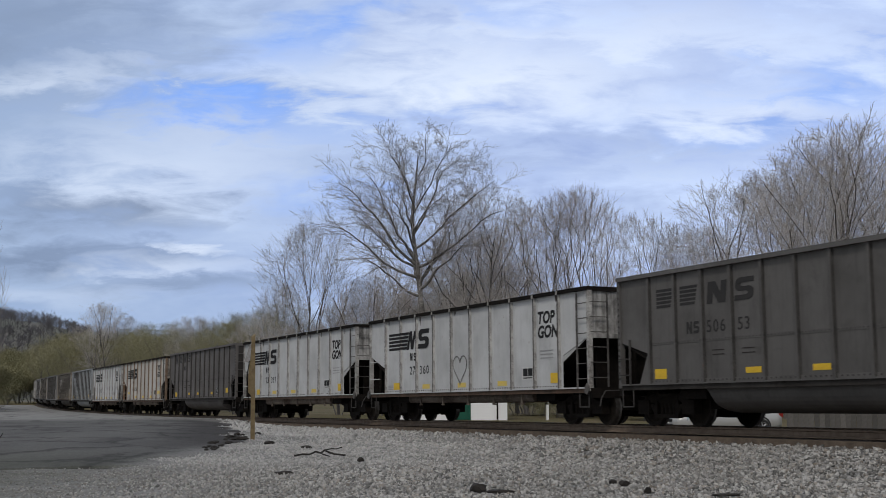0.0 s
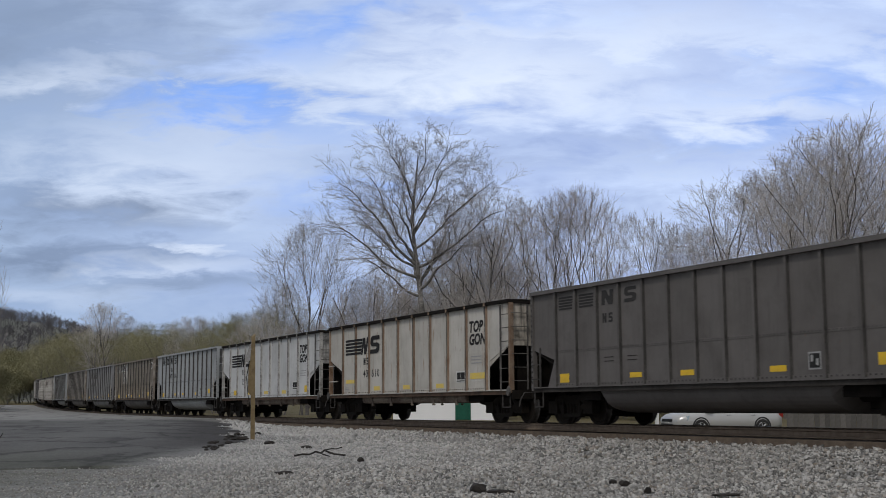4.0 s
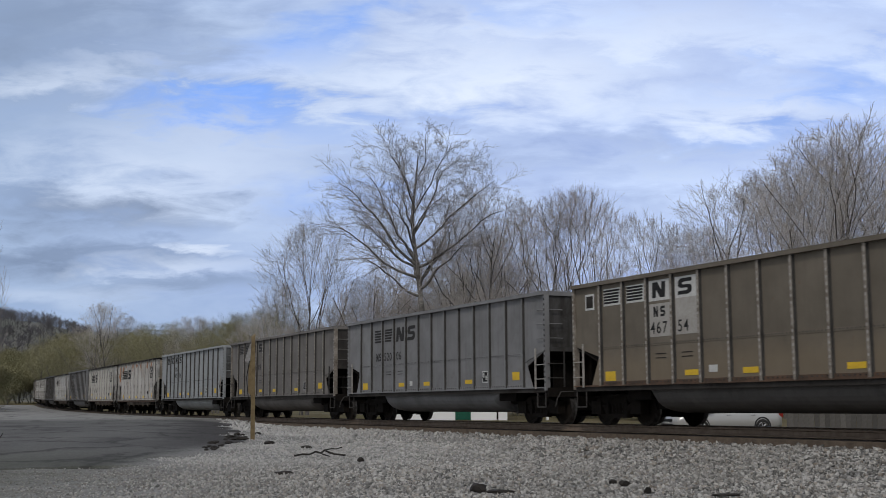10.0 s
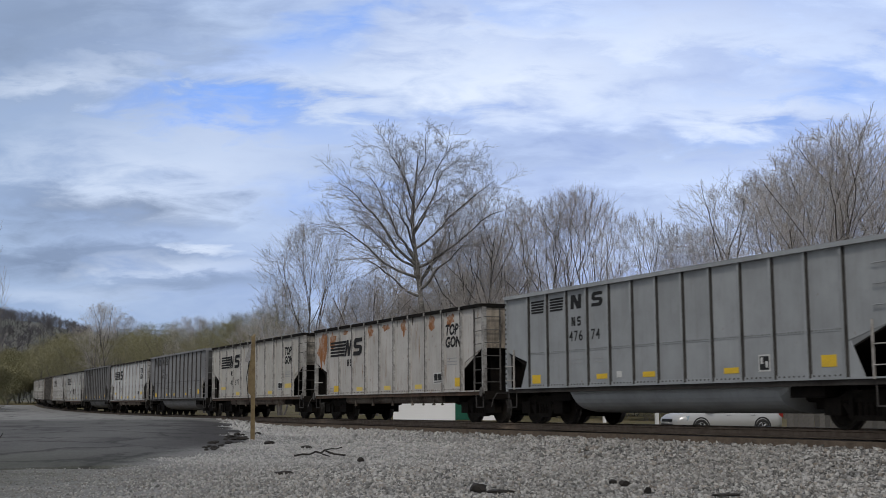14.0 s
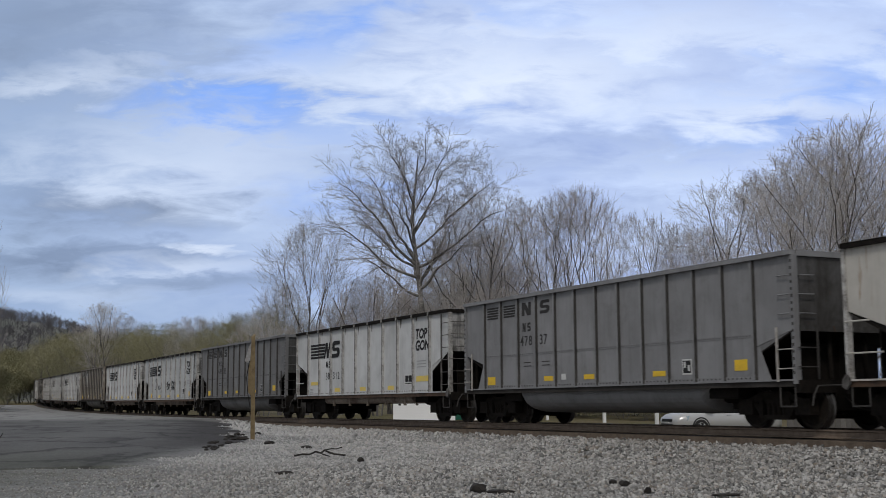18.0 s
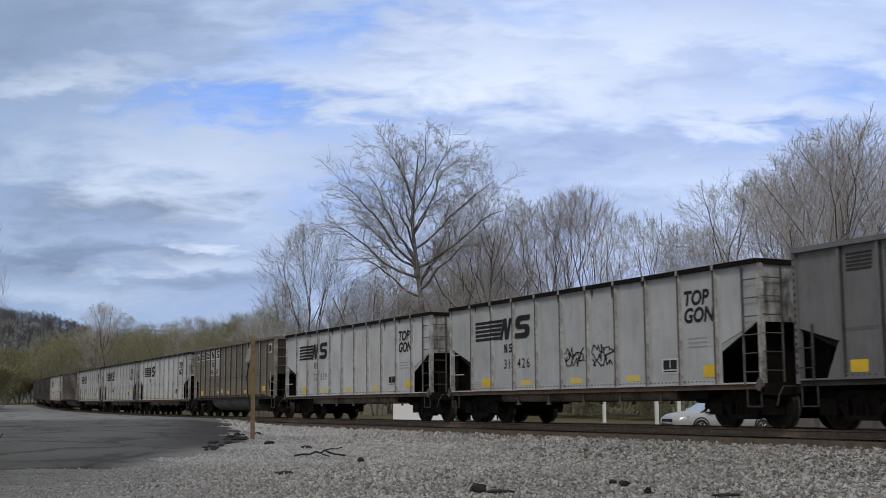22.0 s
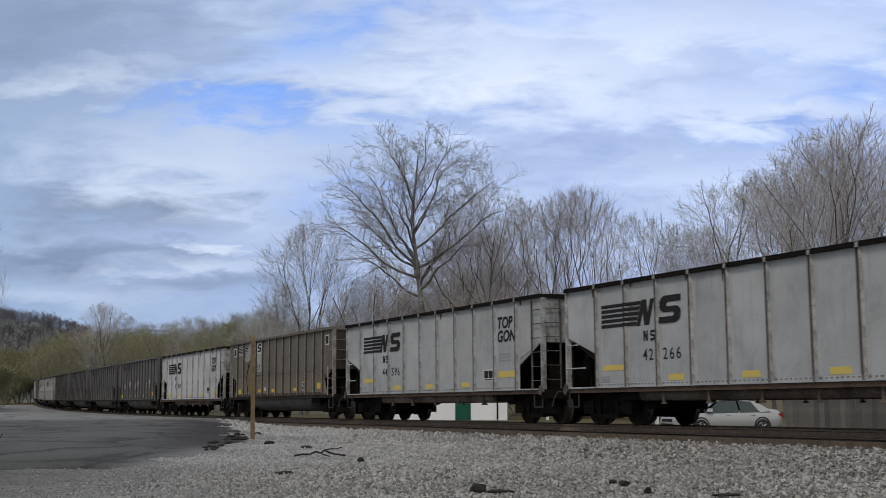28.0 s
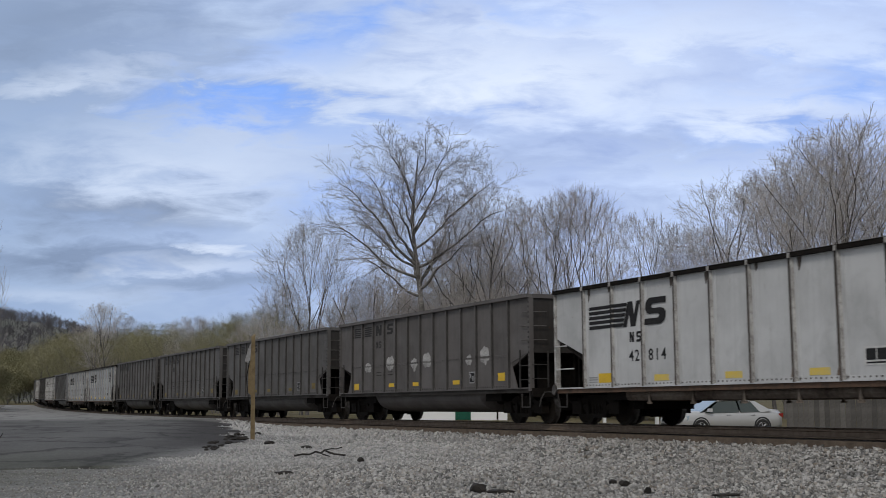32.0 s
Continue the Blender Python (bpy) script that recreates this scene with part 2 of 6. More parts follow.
M["railtop"] = plain("worn_rail_head", (0.22, 0.2, 0.18), (0.14, 0.12, 0.1), 5, 0.45, 0.6)
M["tie"] = plain("creosoted_oak", (0.12, 0.08, 0.052), (0.055, 0.039, 0.028), 4, 0.9, random_part=0.25, bump=0.5)
M["bark"] = plain("grey_brown_bark", (0.16, 0.148, 0.142), (0.085, 0.077, 0.073), 3, 0.9, bump=0.4, random_part=0.15)
M["sycamore"] = plain("pale_mottled_bark", (0.21, 0.20, 0.188), (0.062, 0.057, 0.053), 1.4, 0.85, bump=0.3)
M["twig"] = plain("grey_brown_twigs", (0.49, 0.46, 0.43), (0.32, 0.295, 0.275), 2, 0.9, bump=0, random_part=0.2)
M["twigred"] = plain("reddish_twigs", (0.49, 0.45, 0.425), (0.33, 0.30, 0.28), 2, 0.9, bump=0, random_part=0.2)
M["darktwig"] = plain("dark_grey_twigs", (0.40, 0.38, 0.37), (0.25, 0.235, 0.23), 2, 0.9, bump=0)
M["olivetwig"] = plain("olive_budding_twigs", (0.34, 0.32, 0.20), (0.23, 0.215, 0.125), 1, 0.9, bump=0, random_part=0.2)
M["bud"] = plain("yellow_green_buds", (0.26, 0.242, 0.135), (0.175, 0.168, 0.09), 0.8, 0.8, bump=0)
M["postwood"] = plain("weathered_post_wood", (0.225, 0.17, 0.09), (0.12, 0.087, 0.048), 5, 0.85, bump=0.5)
M["black"] = plain("soot_black_scrap", (0.018, 0.016, 0.015), (0.03, 0.026, 0.022), 6, 0.8, bump=0.5)
# dark rib tones: shade beside the ribs is mixed into the grime colour
M["grimeshade"] = plain("grimy_shaded_weld", (0.016, 0.014, 0.013), (0.12, 0.10, 0.085), 2.0, 0.85, bump=0.1)
M["ribgrey"] = plain("sooty_shaded_weld", (0.02, 0.019, 0.018), (0.075, 0.07, 0.066), 2.2, 0.85, bump=0.1)
M["dustsill"] = plain("dusty_rusty_sill", (0.19, 0.16, 0.13), (0.06, 0.042, 0.033), 1.1, 0.85, random_part=0.45)
M["faint"] = plain("faded_stencil", (0.24, 0.24, 0.24), (0.36, 0.36, 0.36), 14, 0.8, bump=0)
M["wornink"] = plain("worn_grey_lettering", (0.09, 0.09, 0.09), (0.18, 0.18, 0.18), 14, 0.8, bump=0)
M["charcoal"] = plain("rubbed_charcoal", (0.08, 0.078, 0.075), (0.22, 0.215, 0.21), 12, 0.9, bump=0)
M["darkletter"] = plain("faded_black_lettering", (0.022, 0.021, 0.021), (0.04, 0.038, 0.037), 4, 0.8, bump=0)
M["smear"] = plain("chalky_white_smear", (0.56, 0.55, 0.53), (0.16, 0.155, 0.15), 2.2, 0.85, bump=0)
M["ladder"] = plain("chipped_ladder_paint", (0.022, 0.02, 0.019), (0.16, 0.15, 0.14), 2.5, 0.8, bump=0.1)
M["rivet"] = plain("scuffed_rivet_heads", (0.46, 0.44, 0.41), (0.22, 0.2, 0.18), 9, 0.7, bump=0)
M["underside"] = plain("sooty_underside_paint", (0.052, 0.048, 0.045), (0.026, 0.023, 0.021), 1.2, 0.85, spec=0.1)
N = Nodes("flaking_orange_rust")
eaten = N.math("ADD", N.math("MULTIPLY", N.noise(2.6, 6, 0.7, stretch=(1.3, 1.3, 0.4)), 0.7), N.math("MULTIPLY", N.noise(14, 4, 0.6), 0.3))
rusty = N.mix(N.noise(5, 5), (0.36, 0.155, 0.055), (0.20, 0.08, 0.034))
M["rustpatch"] = N.done(N.mix(N.ramp(eaten, 0.36, 0.52), (0.47, 0.44, 0.40), rusty), 0.85, 0, N.bump(eaten, 0.3, 0.01), 0.15)
M["yellowdull"] = plain("sooty_yellow_reflector", (0.22, 0.155, 0.04), (0.11, 0.085, 0.04), 4, 0.7, bump=0)
M["patch"] = plain("pale_repaint_patch", (0.43, 0.415, 0.39), (0.31, 0.29, 0.265), 2.0, 0.8, bump=0)
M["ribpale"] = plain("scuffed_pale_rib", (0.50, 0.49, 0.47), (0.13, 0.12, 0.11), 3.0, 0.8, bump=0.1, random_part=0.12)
M["ribrust"] = plain("rust_brown_rib", (0.125, 0.068, 0.038), (0.27, 0.21, 0.16), 2.2, 0.85, bump=0.2, random_part=0.2)
M["footrust"] = plain("dark_rust_stain", (0.085, 0.055, 0.04), (0.26, 0.20, 0.16), 9.0, 0.9, bump=0.1)
M["ribworn"] = plain("worn_rib_paint", (0.34, 0.31, 0.27), (0.12, 0.095, 0.075), 3.5, 0.8, bump=0.1)
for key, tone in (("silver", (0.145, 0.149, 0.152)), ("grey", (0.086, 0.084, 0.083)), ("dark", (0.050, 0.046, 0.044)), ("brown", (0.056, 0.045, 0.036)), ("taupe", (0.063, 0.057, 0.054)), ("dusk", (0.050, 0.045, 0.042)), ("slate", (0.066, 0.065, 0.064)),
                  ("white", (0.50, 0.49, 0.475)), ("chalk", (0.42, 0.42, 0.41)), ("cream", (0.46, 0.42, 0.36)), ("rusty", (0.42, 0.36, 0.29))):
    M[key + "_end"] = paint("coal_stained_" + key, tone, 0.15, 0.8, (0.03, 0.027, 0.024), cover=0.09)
# ---------------------------------------------------------------- sky backdrop
def sky_backdrop():
    """A far curved curtain of broken cloud that drifts slowly."""
    g = Geo()
    R, cols, rows = 3600.0, 60, 24
    for i in range(cols):
        for j in range(rows):
            q = []
            for a, b in ((i, j), (i + 1, j), (i + 1, j + 1), (i, j + 1)):
                az = radians(-48 + 96 * a / cols)
                q.append((math.sin(az) * R, math.cos(az) * R, -60 + 1900 * (b / rows) ** 1.3))
            g.face(q)
    me = bpy.data.meshes.new("backdrop")
    me.from_pydata(g.v, [], g.f)
    me.validate()
    N = Nodes("cloudy_sky")
    co = N.coords()
    sep = N.add("SeparateXYZ")
    N.put(sep.inputs[0], co)
    x, y, z = sep.outputs
    u = N.math("DIVIDE", x, y)
    w = N.math("DIVIDE", z, y)
    flat = N.add("CombineXYZ")
    N.put(flat.inputs[0], u)
    N.put(flat.inputs[1], w)
    fbm = N.noise(7.0, 7, 0.55, vec=flat.outputs[0], stretch=(1.0, 2.6, 1.0), dist=0.25)
    wisp = N.noise(15.0, 8, 0.6, vec=flat.outputs[0], stretch=(1.0, 3.4, 1.0), dist=0.4)
    warp = N.math("MULTIPLY", N.math("SUBTRACT", N.math("ADD", N.math("MULTIPLY", fbm, 0.6), N.math("MULTIPLY", wisp, 0.4)), 0.5), N.ramp(w, 0.05, 0.2, 0.05, 0.17))
    u2 = N.math("ADD", u, N.math("MULTIPLY", N.math("SUBTRACT", wisp, 0.5), 0.22))
    w2 = N.math("ADD", w, warp)

    def bank(u0, w0, ru, rw, amount, tilt=0.0):
        """A soft cloud bank: where it stands and how far it reaches, in tangents of the angles."""
        du = N.math("DIVIDE", N.math("SUBTRACT", u2, u0), ru)
        dw = N.math("DIVIDE", N.math("SUBTRACT", N.math("SUBTRACT", w2, w0), N.math("MULTIPLY", N.math("SUBTRACT", u2, u0), tilt)), rw)
        d = N.math("SQRT", N.math("ADD", N.math("MULTIPLY", du, du), N.math("MULTIPLY", dw, dw)))
        return N.math("MULTIPLY", N.ramp(d, 1.0, 0.15), amount)

    def total(rows):
        out = bank(*rows[0])
        for r in rows[1:]:
            out = N.math("MAXIMUM", out, bank(*r))
        return out

    tone = N.ramp(N.math("ADD", N.math("MULTIPLY", fbm, 0.6), N.math("MULTIPLY", wisp, 0.4)), 0.36, 0.64)
    col = N.mix(tone, (0.37, 0.48, 0.79), (0.61, 0.735, 1.0))
    col = N.mix(N.ramp(u, -0.36, 0.08, 0.72, 0.0), col, (0.28, 0.385, 0.56))
    white = total([(-0.225, 0.190, 0.17, 0.055, 0.6), (0.055, 0.262, 0.20, 0.050, 1.0), (0.26, 0.236, 0.14, 0.022, 0.7), (0.15, 0.300, 0.26, 0.035, 0.7),
                   (-0.19, 0.119, 0.045, 0.007, 0.8), (-0.22, 0.103, 0.10, 0.010, 0.55), (-0.33, 0.082, 0.12, 0.012, 0.4), (-0.12, 0.272, 0.10, 0.03, 0.5), (-0.30, 0.262, 0.09, 0.02, 0.5)])
    blue = total([(-0.175, 0.236, 0.14, 0.026, 1.0, -0.12), (-0.12, 0.296, 0.10, 0.030, 0.9, 0.25), (-0.10, 0.166, 0.07, 0.026, 0.6), (0.345, 0.262, 0.07, 0.035, 0.9),
                  (0.25, 0.210, 0.08, 0.014, 0.5), (0.07, 0.320, 0.06, 0.016, 0.7), (0.27, 0.285, 0.03, 0.012, 0.5), (0.0, 0.225, 0.05, 0.012, 0.3)])
    dark = total([(-0.345, 0.310, 0.20, 0.085, 0.65), (-0.285, 0.151, 0.13, 0.024, 0.95), (-0.32, 0.112, 0.18, 0.018, 0.85), (-0.20, 0.088, 0.14, 0.012, 0.7),
                  (0.03, 0.190, 0.17, 0.024, 0.25), (0.14, 0.205, 0.20, 0.02, 0.2), (0.1, 0.155, 0.25, 0.03, 0.2)])
    soft = N.ramp(wisp, 0.3, 0.6, 0.45, 1.0)
    col = N.mix(N.math("MULTIPLY", blue, N.ramp(fbm, 0.62, 0.42, 0.35, 1.0)), col, (0.22, 0.41, 0.93))
    col = N.mix(N.math("MULTIPLY", dark, N.ramp(fbm, 0.35, 0.6, 0.65, 1.0)), col, (0.19, 0.255, 0.39))
    col = N.mix(N.math("MULTIPLY", white, soft), col, (0.735, 0.825, 0.985))
    col = N.mix(N.ramp(w, 0.10, 0.03, 0.0, 0.55), col, (0.33, 0.45, 0.66))
    em = N.add("Emission")
    N.put(em.inputs[0], col)
    em.inputs[1].default_value = 1.05
    N.l.new(em.outputs[0], N.out.inputs[0])
    ob = dress(new("backdrop", me), N.mat)
    return tagged(ob, "broken grey and white clouds over a blue spring sky", "sky", kind="structure")


SKY = sky_backdrop()

# ---------------------------------------------------------------- ground
def spread(lo, hi, step, far, k=1.22):
    """Even steps between lo and hi, then growing ones out to far."""
    a = list(np.arange(lo, hi + 1e-6, step))
    d = step
    while a[-1] < far:
        d *= k
        a.append(a[-1] + d)
    d = step
    while a[0] > -far:
        d *= k
        a.insert(0, a[0] - d)
    return a


def ground_mat():
    N = Nodes("gravel_and_dirt")
    co = N.coords()
    big = N.noise(0.12, 5, vec=co)
    mid = N.noise(1.3, 5, vec=co)
    vor = N.add("TexVoronoi")
    N.put(vor.inputs["Vector"], co)
    vor.inputs["Scale"].default_value = 14.0
    vor2 = N.add("TexVoronoi")
    N.put(vor2.inputs["Vector"], co)
    vor2.inputs["Scale"].default_value = 34.0
    stone = N.mix(vor.outputs["Color"], (0.09, 0.09, 0.088), (0.33, 0.327, 0.32))
    stone = N.mix(0.45, stone, N.mix(vor2.outputs["Color"], (0.115, 0.114, 0.11), (0.44, 0.435, 0.425)))
    dirt = N.mix(mid, (0.12, 0.105, 0.085), (0.2, 0.185, 0.16))
    col = N.mix(N.ramp(mid, 0.52, 0.72, 0.0, 0.75), stone, dirt)
    sep = N.add("SeparateXYZ")
    N.put(sep.inputs[0], co)
    damp = N.math("MULTIPLY", N.math("MULTIPLY", N.ramp(sep.outputs[0], -4.5, -9.0), N.ramp(sep.outputs[1], 26.0, 22.0)), N.ramp(N.noise(0.9, 6, 0.65, vec=co), 0.32, 0.58, 0.35, 0.9))
    col = N.mix(damp, col, (0.075, 0.08, 0.06))       # mossy grit before the tar
    far = N.math("MAXIMUM", N.ramp(sep.outputs[1], 60.0, 75.0), N.ramp(N.math("ADD", sep.outputs[0], N.math("MULTIPLY", sep.outputs[1], 0.493)), 27.5, 30.0))
    grass = N.mix(N.noise(0.5, 6, vec=co), (0.06, 0.062, 0.025), (0.15, 0.125, 0.065))
    grass = N.mix(N.ramp(big, 0.4, 0.6, 0.0, 0.6), grass, (0.16, 0.125, 0.08))
    col = N.mix(far, col, grass)
    h = N.math("ADD", vor.outputs["Distance"], N.math("MULTIPLY", vor2.outputs["Distance"], 0.5))
    return N.done(col, 0.95, 0, N.bump(h, 0.8, 0.05), 0.15)


def build_ground():
    xs, ys = spread(-34, 24, 0.5, 3300), spread(8, 76, 0.5, 3500)
    v = [(x, y, lie(x, y) - (0.07 * smooth(0.6, 1.0, road_part(x, y)) + 0.15 * road_part(x + 2.5, y)) * (1 if to_line(x, y)[1] < -1.8 else 0) if (abs(x) < 500 and -100 < y < 700) else LOW) for y in ys for x in xs]
    w = len(xs)
    f = [(j * w + i, j * w + i + 1, (j + 1) * w + i + 1, (j + 1) * w + i) for j in range(len(ys) - 1) for i in range(w - 1)]
    me = bpy.data.meshes.new("ground")
    me.from_pydata(v, [], f)
    me.polygons.foreach_set("use_smooth", [True] * len(f))
    ob = dress(new("ground", me), ground_mat())
    tagged(ob, "grey gravel yard with dirt and early grass beyond the line", "ground", kind="structure")


build_ground()


def tar_mat():
    N = Nodes("old_tar")
    co = N.coords()
    sep = N.add("SeparateXYZ")
    N.put(sep.inputs[0], co)
    x, y = sep.outputs[0], sep.outputs[1]
    big, mid, fine = N.noise(0.45, 5, 0.5, vec=co, stretch=(1, 0.3, 1), dist=0.4), N.noise(1.1, 6, 0.6, vec=co, stretch=(1, 0.35, 1)), N.noise(40, 3, vec=co)
    col = N.mix(N.ramp(big, 0.35, 0.65), (0.092, 0.091, 0.090), (0.124, 0.122, 0.119))
    col = N.mix(N.ramp(mid, 0.42, 0.78, 0.0, 0.35), col, (0.155, 0.152, 0.147))
    # a newer dark patch along the edge, where the tar was mended
    inside = N.math("SUBTRACT", N.math("SUBTRACT", -5.8, x), N.math("MULTIPLY", N.math("MAXIMUM", N.math("SUBTRACT", y, 34.0), 0.0), 0.19))
    mend = N.math("MULTIPLY", N.ramp(N.math("ADD", inside, N.math("MULTIPLY", mid, 2.0)), 3.6, 2.0), N.ramp(y, 29.0, 34.0))
    col = N.mix(N.math("MULTIPLY", mend, 0.85), col, (0.050, 0.047, 0.047))
    # dusty strip beside the rails
    across = N.math("ADD", N.math("ADD", x, N.math("MULTIPLY", y, 0.493)), N.math("MULTIPLY", mid, 2.0))
    dust = N.math("MAXIMUM", N.ramp(across, 17.0, 19.5), N.ramp(N.math("ADD", y, N.math("MULTIPLY", mid, 12.0)), 62.0, 72.0))
    col = N.mix(N.math("MULTIPLY", dust, 0.75), col, (0.27, 0.266, 0.255))
    # dark moss and washed-in grit towards the near side
    moss = N.noise(1.1, 6, 0.65, vec=co)
    col = N.mix(N.math("MULTIPLY", N.ramp(y, 29.0, 21.0), N.ramp(moss, 0.30, 0.60, 0.45, 0.95)), col, (0.062, 0.068, 0.050))
    grit = N.noise(0.7, 6, 0.7, vec=co, stretch=(0.35, 1.0, 1.0))
    col = N.mix(N.math("MULTIPLY", N.ramp(y, 24.0, 20.5), N.ramp(grit, 0.5, 0.64, 0.0, 0.7)), col, (0.27, 0.265, 0.25))
    vor = N.add("TexVoronoi")
    N.put(vor.inputs["Vector"], co)
    vor.inputs["Scale"].default_value = 24.0
    col = N.mix(0.35, col, N.mix(vor.outputs["Color"], (0.5, 0.5, 0.5), (1.35, 1.35, 1.35)), "MULTIPLY")
    crack = N.add("TexVoronoi", feature="DISTANCE_TO_EDGE")
    bent = N.add("VectorMath", operation="ADD")
    N.put(bent.inputs[0], co)
    wave = N.add("CombineXYZ")
    N.put(wave.inputs[0], N.math("MULTIPLY", mid, 3.0))
    N.put(wave.inputs[1], N.math("MULTIPLY", moss, 3.0))
    N.put(bent.inputs[1], wave.outputs[0])
    N.put(crack.inputs["Vector"], bent.outputs[0])
    crack.inputs["Scale"].default_value = 0.22
    col = N.mix(N.ramp(crack.outputs["Distance"], 0.0, 0.05, 0.8, 0.0), col, (0.035, 0.034, 0.033))
    # the edge breaks up into gravel
    col = N.mix(N.math("MULTIPLY", N.ramp(N.math("ADD", inside, mid), 1.3, 0.3), N.ramp(y, 34.0, 29.0)), col, N.mix(vor.outputs["Color"], (0.13, 0.13, 0.127), (0.33, 0.325, 0.315)))
    return N.done(col, 0.95, 0, N.bump(fine, 0.3, 0.008), 0.08)


def road_edge(y, inside=0.0):
    """Where the tar meets the gravel; the wobble dies out inside the road."""
    wob = 0.30 * math.sin(y * 0.9) + 0.22 * math.sin(y * 2.3 + 1) + 0.5 * noise.noise(Vector((y * 1.1, 4, 0)))
    return -5.8 - max(0.0, y - 34) * 0.19 + wob * max(0.0, 1 - inside / 2.0)


def build_road():
    """The tarred approach that climbs to the level crossing, with a ragged edge on the gravel."""
    v, f = [], []
    cols = [0, 0.12, 0.3, 0.6] + list(np.arange(1, 12, 0.5)) + list(np.arange(12, 60, 2.0))
    rows = list(np.linspace(0, 1, 170))
    ends = []
    for c in cols:
        lo, hi = 9.0, 190.0
        for _ in range(30):               # up to the end of the ties
            back = (lo + hi) / 2
            if to_line(road_edge(back, 9) - c, back)[1] < -1.75:
                lo = back
            else:
                hi = back
        ends.append(lo)
    for r in rows:
        for c, back in zip(cols, ends):
            near_end = 23.0 - 0.9 * math.sin((road_edge(23.0) - c) * 0.55 + 1) + 0.7 * noise.noise(Vector((c * 1.3, 7, 0)))
            y = near_end + (back - near_end) * r ** 1.3
            x = road_edge(y, c) - c
            v.append((x, y, lie(x, y) + 0.03 - (0.05 if c == 0 or r == 0 else 0.0)))
    k = len(cols)
    for i in range(len(rows) - 1):
        for j in range(k - 1):
            f.append((i * k + j, (i + 1) * k + j, (i + 1) * k + j + 1, i * k + j + 1))
    me = bpy.data.meshes.new("road")
    me.from_pydata(v, [], f)
    me.polygons.foreach_set("use_smooth", [True] * len(f))
    ob = dress(new("road", me), tar_mat())
    tagged(ob, "worn grey tarred road rising to the level crossing", "road", kind="structure")


build_road()

# ---------------------------------------------------------------- track: rails and ties
def sweep(profile, s0, s1, step):
    """A profile of (n, z) pushed along the line."""
    g, ss = Geo(), list(np.arange(s0, s1 + 1e-6, step))
    k = len(profile)
    for s in ss:
        for n, z in profile:
            x, y, _ = line(s, n)
            g.v.append((x, y, grade(s) + z))
    for i in range(len(ss) - 1):
        for j in range(k):
            a, b = i * k + j, i * k + (j + 1) % k
            g.f.append((a, b, b + k, a + k))
            g.m.append(1 if profile[j][1] == 0 and profile[(j + 1) % k][1] == 0 else 0)
    return g


RAIL = [(-0.075, -0.18), (0.075, -0.18), (0.075, -0.165), (0.012, -0.14), (0.010, -0.05), (0.036, -0.035), (0.036, 0.0), (-0.036, 0.0), (-0.036, -0.035), (-0.010, -0.05), (-0.012, -0.14), (-0.075, -0.165)]
for side, word in ((-0.753, "near"), (0.753, "far")):
    single("rail", sweep([(n + side, z) for n, z in RAIL], -420, 620, 4.0), [M["rail"], M["railtop"]],
           "rust-brown steel rail with a worn head on wooden ties", "rail", group="rails of the track", kind="structure")


def tie_geo():
    g = Geo()
    c = 0.015
    g.prism([(-1.28, -0.36), (1.28, -0.36), (1.3, -0.34), (1.3, -0.20), (1.28, -0.18), (-1.28, -0.18), (-1.3, -0.20), (-1.3, -0.34)], "x", -0.115, 0.115)
    return g
# ---------------------------------------------------------------- coal cars
# each car: x forward (the way the train runs), y away from the camera's side, z from the rail's top
LEN, HALF = 14.77, 1.56


def wheelset_geo():
    g = Geo()
    for sd in (-1, 1):
        prof = [(-0.10, 0.09), (-0.085, 0.14), (-0.055, 0.36), (-0.085, 0.39), (-0.085, 0.455)]
        g.lathe([(d * -sd + 0.752 * sd - 0.0, r) for d, r in prof], "y", (0, 0, 0), 24, 0)
        g.lathe([(sd * (0.752 + 0.085), 0.455), (sd * (0.752 - 0.045), 0.462), (sd * (0.752 - 0.06), 0.49), (sd * (0.752 - 0.085), 0.49)], "y", (0, 0, 0), 24, 1)
        g.lathe([(sd * (0.752 - 0.085), 0.49), (sd * (0.752 - 0.085), 0.39), (sd * (0.752 - 0.03), 0.36), (sd * 0.69, 0.14), (sd * 0.66, 0.10)], "y", (0, 0, 0), 24, 0)
        g.lathe([(sd * 0.83, 0.08), (sd * 1.08, 0.075), (sd * 1.08, 0.0)], "y", (0, 0, 0), 10, 0)
    g.tube((0, -0.7, 0), (0, 0.7, 0), 0.08, n=10)
    return g


